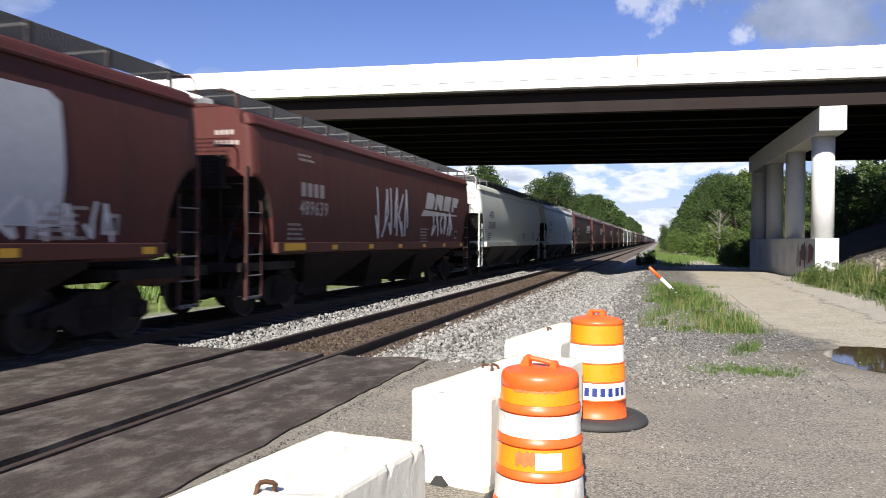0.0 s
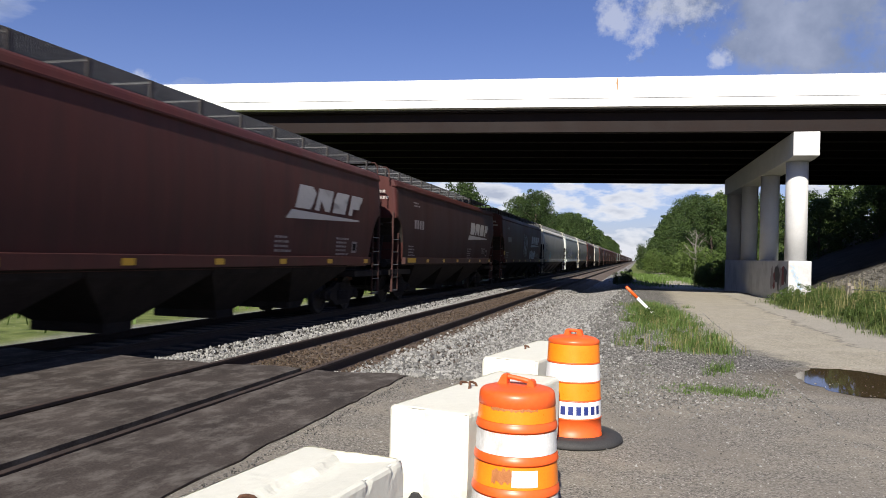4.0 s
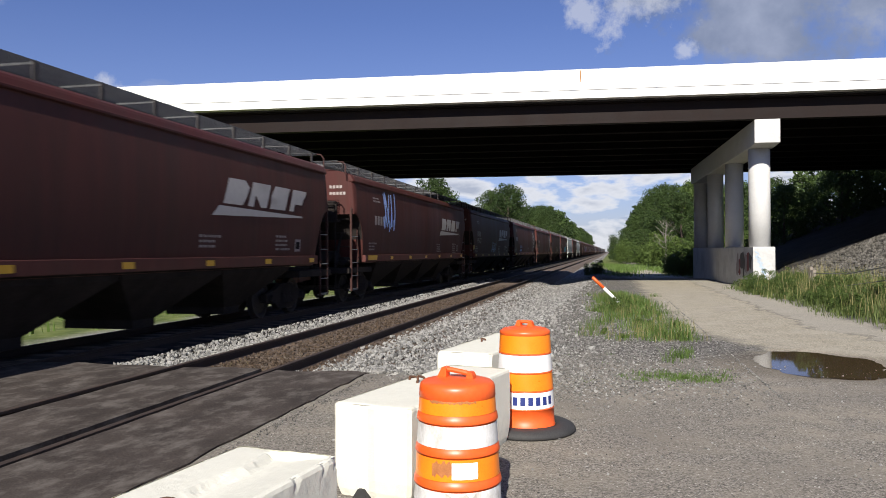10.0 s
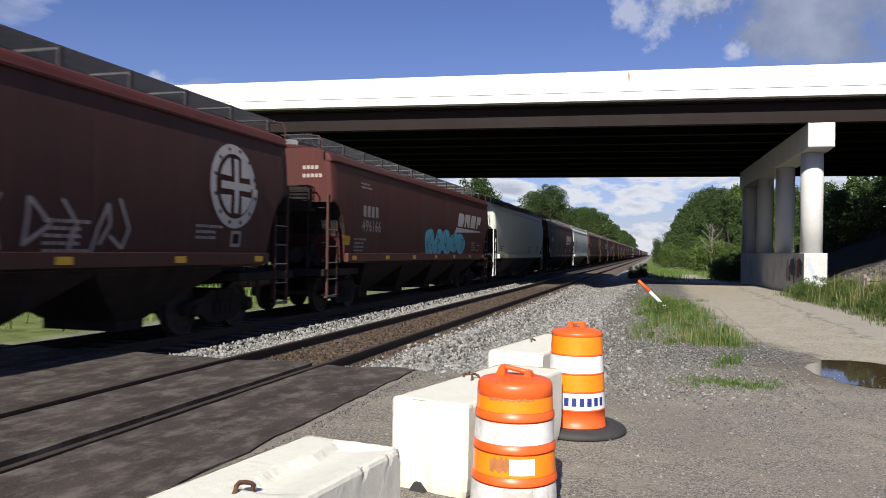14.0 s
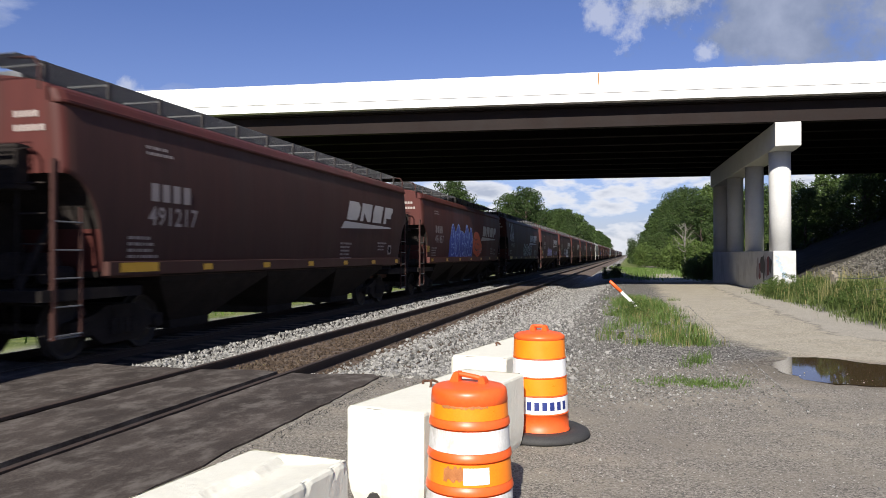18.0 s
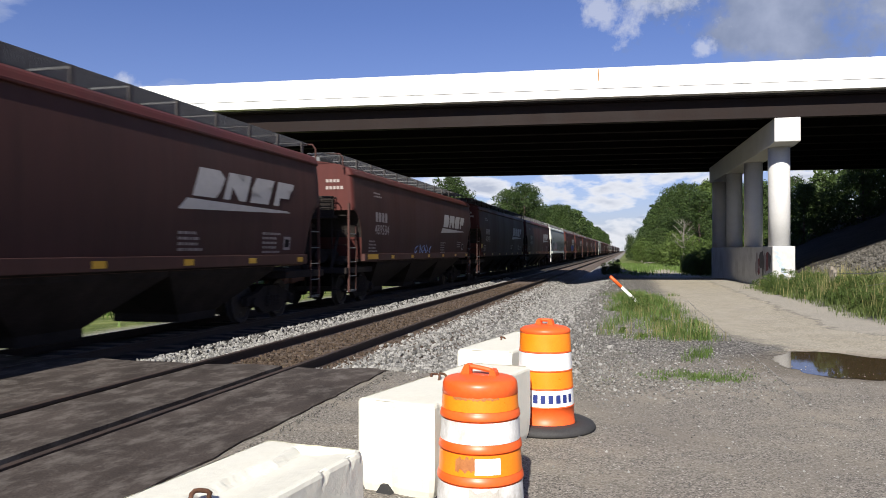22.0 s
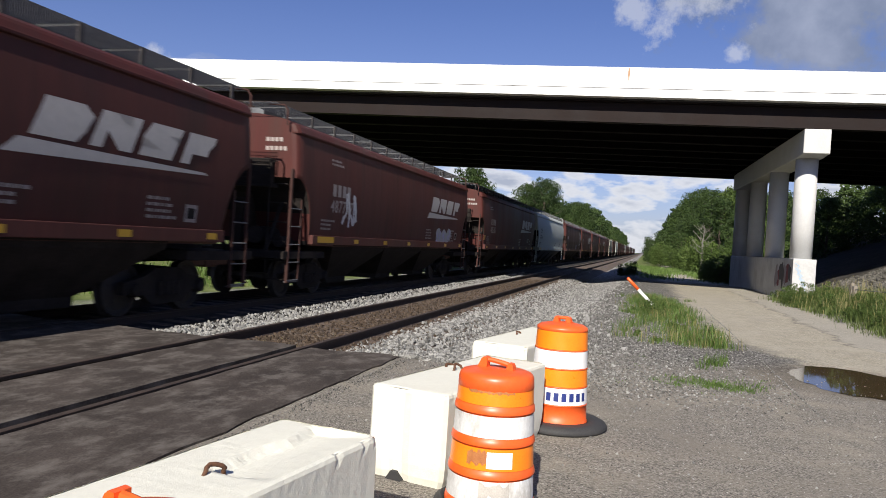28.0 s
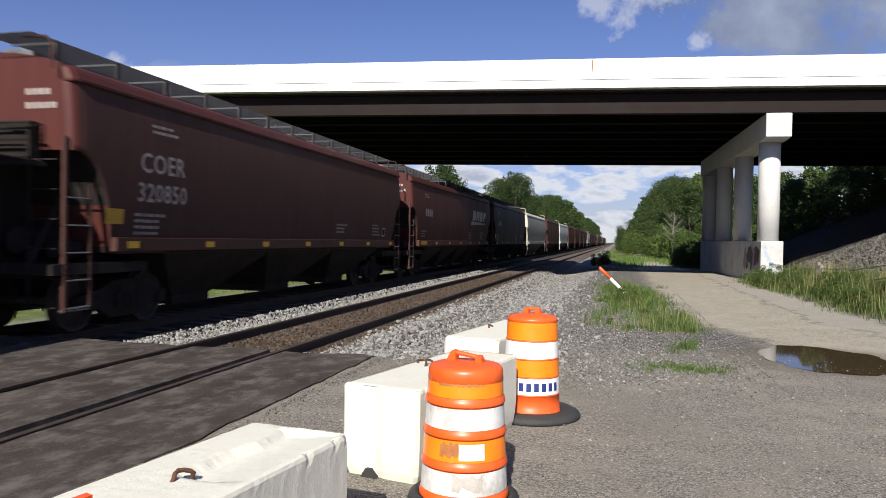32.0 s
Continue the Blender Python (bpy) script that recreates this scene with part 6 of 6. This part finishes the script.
woods()
first_bush = bush(2.6, 1.9, 3, M["leaf_b"], "low leafy green bush by the lane")
first_bush.matrix_basis = pose(8.6, 74, -0.2)
tall_bush = bush(3.4, 2.0, 8, M["leaf_a"], "tall dark green bush by the lane")
tall_bush.matrix_basis = pose(9.4, 68, -0.2)
for x, y, s, t in ((10.2, 70, 1.3, 1), (7.4, 82, 1.2, 2), (11.0, 64, 1.2, 3), (6.4, 92, 1.3, 4), (12.2, 60, 1.1, 5), (7.4, 102, 1.6, 0.4), (5.5, 112, 1.5, 3.3), (6.6, 126, 1.7, 1.9), (4.9, 51.6, 0.62, 2.2), (5.9, 52.6, 0.8, 4.4), (4.4, 53.5, 0.5, 1.4), (7.0, 53.6, 0.8, 0.6), (14.6, 55, 1.0, 2.5), (17.5, 54.5, 0.9, 3.1), (9.5, 55, 0.8, 5.1), (-0.9, 52.6, 0.32, 1.1), (-1.4, 50, 0.26, 2.1), (4.2, 107, 1.0, 0.2), (2.6, 118, 1.2, 3.0), (6.2, 110, 1.3, 4.0), (3.4, 128, 1.5, 5.2), (2.0, 141, 1.5, 2.7), (2.0, 160, 1.9, 0.9)):
    ob = copy_thing(tall_bush if int(t * 10) % 2 else first_bush, Matrix())
    ob.matrix_basis = Matrix.LocRotScale((x, y, -0.1), Euler((0, 0, t)), (s, s, s))


def dead_tree():
    rng = random.Random(21)
    bm = bmesh.new()
    tube(bm, [(0, 0, -0.2), (0.1, 0, 2), (0.0, 0.1, 4.0), (0.15, 0.1, 5.6), (0.1, 0, 6.6)], 0.16, n=7, taper=[1.2, 1, 0.7, 0.4, 0.1])
    for k in range(16):
        z = 2.2 + 0.26 * k
        a = 2.4 * k
        l = 1.9 * (1 - k / 22) * rng.uniform(0.6, 1.1)
        e = Vector((math.cos(a) * l, math.sin(a) * l, z + l * rng.uniform(0.4, 0.9)))
        tube(bm, [(0.05, 0.05, z), Vector((0.05, 0.05, z)).lerp(e, 0.5) + Vector((0, 0, -0.1)), e], 0.055, n=5, taper=[1, 0.7, 0.2])
        for q in range(3):
            f = e + Vector((rng.uniform(-0.6, 0.6), rng.uniform(-0.6, 0.6), rng.uniform(0.1, 0.7)))
            tube(bm, [e.lerp(Vector((0, 0, z)), 0.3), f], 0.022, n=4)
    ob = part("dead_tree", bm, M["dead_wood"])
    ob.matrix_basis = Matrix.Translation((6.4, 88, -0.2)) @ Matrix.Scale(0.82, 4)
    tagged(ob, "bare bleached dead tree among green bushes", "dead tree")


dead_tree()


def blades(name, spots, height, mat, label, seed, width=0.007, lean=0.35):
    """A stand of grass: each blade a bent tapering strip. spots: x, y, count, spread, height factor."""
    rng = random.Random(seed)
    vs, fs = [], []
    for x, y, count, spread, hf in spots:
        for _ in range(count):
            px, py = x + rng.gauss(0, spread), y + rng.gauss(0, spread)
            h = height * hf * rng.uniform(0.5, 1.15)
            a = rng.uniform(0, 6.28)
            d = Vector((math.cos(a), math.sin(a), 0))
            s = Vector((-d.y, d.x, 0)) * width * rng.uniform(0.7, 1.5)
            b = Vector((px, py, ground_z(px, py) - 0.02))
            m = b + d * h * lean * 0.35 + Vector((0, 0, h * 0.6))
            t = b + d * h * lean * rng.uniform(0.6, 1.2) + Vector((0, 0, h))
            k = len(vs)
            vs += [b - s, b + s, m + s * 0.8, m - s * 0.8, t]
            fs += [(k, k + 1, k + 2, k + 3), (k + 3, k + 2, k + 4)]
    me = bpy.data.meshes.new(name)
    me.from_pydata([tuple(v) for v in vs], [], fs)
    me.materials.append(mat)
    ob = part(name, me, None)
    tagged(ob, label, "grass", kind="stuff")


def weeds(name, clumps, per, size, mat, label, seed):
    """Leafy weeds: small leaf sprays in low clumps (x, y, height, radius)."""
    rng = random.Random(seed)
    rounds = []
    for x, y, h, r in clumps:
        for q in range(3):
            rounds.append((x + rng.gauss(0, r * 0.4), y + rng.gauss(0, r * 0.4), ground_z(x, y) + h * (0.25 + 0.3 * q), r * (1 - 0.2 * q)))
    vs, fs = leaf_cloud(rounds, per, size, rng)
    me = bpy.data.meshes.new(name)
    me.from_pydata([tuple(v) for v in vs], [], fs)
    me.materials.append(mat)
    tagged(part(name, me, None), label, "weeds", kind="stuff")


def grasses():
    rng = random.Random(9)
    strip, leafy, pale = [], [], []
    for k in range(230):
        y = 11.0 + 14.5 * rng.random()
        mid = 0.95 - 0.055 * (y - 11)
        x = mid + rng.gauss(0, 0.40)
        patch = noise.noise((x * 0.9, y * 0.45, 8.0))
        if x > 1.65 or patch < -0.7:
            continue
        strip.append((x, y, int(50 + 40 * patch), 0.13, rng.uniform(0.3, 0.75) * (1 + 0.6 * patch)))
        if rng.random() < 0.4:
            pale.append((x, y, 12, 0.17, rng.uniform(0.4, 0.95)))
        if rng.random() < 0.12:
            leafy.append((x, y, rng.uniform(0.06, 0.16), rng.uniform(0.06, 0.13)))
    for k in range(16):
        strip.append((rng.uniform(0.35, 1.45), rng.uniform(6.9, 7.5), 14, 0.10, rng.uniform(0.12, 0.3)))
    for k in range(5):
        strip.append((1.15 + rng.uniform(-0.2, 0.2), rng.uniform(8.4, 10.6), 26, 0.06, 0.55))
    for k in range(9):
        leafy.append((rng.uniform(-0.05, 0.55), rng.uniform(16.2, 18.6), rng.uniform(0.25, 0.5), 0.16))
    for k in range(46):
        strip.append((0.9 + rng.gauss(0, 0.33), 7.15 + rng.gauss(0, 0.16), 22, 0.05, rng.uniform(0.10, 0.26)))
    for k in range(14):
        strip.append((rng.uniform(-1.2, 2.0), rng.uniform(6.5, 9.5), 12, 0.05, rng.uniform(0.06, 0.18)))
    blades("grass_strip", strip, 0.36, M["grass"], "tufts of green grass between the tracks and the lane", 1, width=0.005, lean=0.6)
    blades("pale_grass_strip", pale, 0.40, M["dry_grass"], "pale dry grass among the green tufts", 11, width=0.004)
    weeds("leafy_weeds", leafy, 60, 0.022, M["leaf_b"], "dark leafy weeds in the grass strip", 2)
    bank, dry, leafy = [], [], []
    for k in range(430):
        y = rng.uniform(9, 31)
        edge = 5.72 - 0.03 * (y - 14)
        x = edge + abs(rng.gauss(0, 1)) * 2.4
        hf = rng.uniform(0.5, 1.1) * (0.6 + 0.4 * smooth_step(edge, edge + 1.2, x))
        bank.append((x, y, 48, 0.24, hf))
        if x > edge + 0.3 and rng.random() < 0.42:
            dry.append((x, y, 11, 0.3, rng.uniform(0.6, 1.15)))
        if rng.random() < 0.28:
            leafy.append((edge + 0.05 + abs(rng.gauss(0, 0.9)), y, rng.uniform(0.15, 0.6), rng.uniform(0.10, 0.24)))
    for k in range(14):
        leafy.append((rng.uniform(5.2, 6.6), rng.uniform(26.5, 28.6), rng.uniform(0.4, 0.85), 0.26))
    blades("grass_bank", bank, 0.50, M["olive_grass"], "tall green grass and weeds on the lane's bank", 2, width=0.008, lean=0.55)
    blades("seed_grass", dry, 0.85, M["dry_grass"], "straw-coloured seeding grass among the weeds", 3, width=0.0045)
    weeds("bank_weeds", leafy, 150, 0.021, M["leaf_b"], "leafy green weeds along the lane's bank", 3)
    far = []
    for k in range(620):
        x, y = rng.uniform(-0.5, 16), rng.uniform(58, 110)
        if not 1.9 < x < 5.4 or y > 76:
            far.append((x, y, 26, 0.9, rng.uniform(0.2, 0.6)))
    for k in range(200):
        far.append((rng.uniform(-26, -13.2), rng.uniform(6, 60), 24, 0.8, rng.uniform(0.4, 0.9)))
    blades("meadow_grass", far, 0.6, M["grass"], "rough meadow grass beyond the bridge and the tracks", 4, width=0.03)
    stray = [(rng.choice((-5.2, -5.6, -4.9, -5.9)), rng.uniform(7.2, 9.5), 9, 0.05, 0.6) for k in range(8)]
    blades("track_weeds", stray, 0.34, M["dry_grass"], "a few dry weeds between the rails", 5, width=0.004)


grasses()

# ---- fence of posts and cable ----


def fence():
    ob = thing("cable_fence")
    tagged(ob, "old wooden post and cable fence in tall grass", "fence")
    spots = [(7.0, 18.0), (6.95, 25.2), (7.3, 27.0)]
    tops = []
    for x, y in spots:
        z = ground_z(x, y)
        tall, half = (1.02, 0.10) if y < 20 else (0.62, 0.06)
        bm = box(bmesh.new(), -half, half, -half, half, -0.3, tall, bevel=0.015)
        part("post", bm, M["post_wood"], ob, at=pose(x, y, z, random.uniform(-3, 3), random.uniform(-3, 3), 20))
        tops.append(Vector((x, y, z + tall - 0.12)))
    pts = [tops[0] + Vector((1.6, -6, -0.1)), tops[0], tops[1], tops[2]]
    for dz in (0, -0.35):
        bm = bmesh.new()
        for p, q in zip(pts, pts[1:]):
            mid = (p + q) / 2 + Vector((0, 0, -0.12 + dz))
            tube(bm, [p + Vector((0, 0, dz)), mid, q + Vector((0, 0, dz))], 0.014, n=5)
        part("cable", bm, M["steel"], ob, "sagging steel cable")


fence()

# ---- loose stone ----


def stones(name, count, where, size, mat, label, seed, lift=0.0):
    """Angular stones scattered over a patch; where(rng) gives x, y, z."""
    rng = np.random.default_rng(seed)
    base = np.array([(1, 0, 0), (-1, 0, 0), (0, 1, 0), (0, -1, 0), (0, 0, 1), (0, 0, -1)], float)
    tri = np.array([(0, 2, 4), (2, 1, 4), (1, 3, 4), (3, 0, 4), (2, 0, 5), (1, 2, 5), (3, 1, 5), (0, 3, 5)])
    prng = random.Random(seed)
    vs, fs = np.zeros((count * 6, 3)), np.zeros((count * 8, 3), int)
    for k in range(count):
        q, _ = np.linalg.qr(rng.normal(size=(3, 3)))
        s = size * rng.uniform(0.55, 1.35)
        p = base * rng.uniform(0.6, 1.15, size=(6, 1)) * s * np.array([1.15, 0.9, 0.7])
        vs[6 * k:6 * k + 6] = p @ q + np.array(where(prng))
        fs[8 * k:8 * k + 8] = tri + 6 * k
    me = bpy.data.meshes.new(name)
    me.from_pydata(vs.tolist(), [], fs.tolist())
    me.materials.append(mat)
    ob = part(name, me, None)
    tagged(ob, label, "gravel", kind="stuff")


def far_biased(rng, a, b):
    return a + (b - a) * rng.random() ** 1.7


def bed_z(off):
    o = abs(off)
    return -0.155 - 0.015 * (o > 1.0) - max(0.0, (o - 1.55) / 0.45) * 0.17


def between(rng):
    x = rng.uniform(-7.5, -6.0)
    return x, far_biased(rng, 6.8, 45), max(bed_z(x - NEAR_X), bed_z(x - FAR_X), ground_z(x, 20)) + rng.uniform(0, 0.03)


def shoulder(rng):
    y = far_biased(rng, 6.75, 40)
    x = rng.uniform(-3.95 - 0.35 * rng.random() ** 2, -1.9 + 0.03 * (y - 7)) - max(0, 7.6 - y) * rng.random()
    if rng.random() < 0.14:
        x = -2.1 + abs(rng.gauss(0, 0.75))
    return x, y, max(bed_z(x - NEAR_X), ground_z(x, y)) + rng.uniform(0, 0.03)


def in_gauge(rng):
    x = rng.uniform(-5.85, -4.55) if rng.random() < 0.68 else rng.choice((-4.36 + abs(rng.gauss(0, 0.26)), -6.05 - abs(rng.gauss(0, 0.12))))
    return x, far_biased(rng, 6.95, 35), bed_z(x - NEAR_X) + rng.uniform(-0.015, 0.015)


def lane_edge(rng):
    y = far_biased(rng, 6.4, 22) + rng.gauss(0, 0.5)
    x = min(1.9, -0.45 + rng.gauss(0, 1.15))
    return x, y, ground_z(x, y) + 0.002


def road_crumbs(rng):
    x, y = rng.uniform(-3.0, 4.2), rng.uniform(0.5, 8.0)
    return x, y, -0.028


stones("ballast_between_tracks", 13000, between, 0.040, M["stone"], "pale crushed ballast stones between the tracks", 1)
stones("ballast_shoulder", 18000, shoulder, 0.044, M["stone"], "pale crushed ballast stones on the track shoulder", 2)
stones("ballast_in_gauge", 10000, in_gauge, 0.036, M["brown_stone"], "rust-stained ballast stones between the rails", 3)
stones("lane_gravel", 13000, lane_edge, 0.019, M["pebble"], "small grey gravel scattered on the ground", 4)
stones("pale_gravel", 4200, lane_edge, 0.018, M["stone"], "pale chips among the grey gravel", 9)
stones("road_crumbs", 4200, road_crumbs, 0.0075, M["pebble"], "loose stone crumbs on the asphalt", 5)


def slope_rock(rng):
    y = rng.uniform(24, 36)
    u = rng.random()
    x = 8.1 + 9 * u
    return x, y, 0.35 + (x - 7.9) / 18.1 * 7.3 * smooth_step(14, 27, y) + 0.05


def slab_edge(rng):
    return -3.02 + abs(rng.gauss(0, 0.09)), rng.uniform(-3.5, 6.6), -0.026


def loose_chips(rng):
    x, y = rng.uniform(-2.8, 4.5), rng.uniform(0.8, 8.5)
    return x, y, -0.026


stones("slab_edge_crumbs", 1500, slab_edge, 0.009, M["pebble"], "crumbs of broken asphalt along the crossing's edge", 7)
stones("loose_chips", 420, loose_chips, 0.014, M["stone"], "pale loose stone chips on the asphalt", 8)
stones("slope_rock", 8000, slope_rock, 0.07, M["slope_stone"], "broken grey stone on the embankment slope", 6)


# ---- what moves ----
def motions():
    times = [2.0 * k for k in range(17)]
    for car, lead in cars:
        walk(car, [(t, pose(FAR_X, lead - SPEED * t, 0)) for t in times])
    wheels = [o for car, _ in cars for truck in car.children if truck.name.startswith("truck") for o in truck.children if o.name.startswith("wheelset")]
    first = wheels[0]
    # the five-fold wheel looks the same every 72 degrees, so that much is left out of each step
    turn = math.degrees(SPEED / 0.46 / FPS) - 72.0
    walk(first, [(k / FPS, pose(0, 0, 0, (turn * k) % 360, 0, 0)) for k in range(32 * FPS + 1)])
    for other in wheels[1:]:
        keys = other.animation_data_create()
        other.rotation_mode = "QUATERNION"
        keys.action = first.animation_data.action
        keys.action_slot = first.animation_data.action_slot


motions()
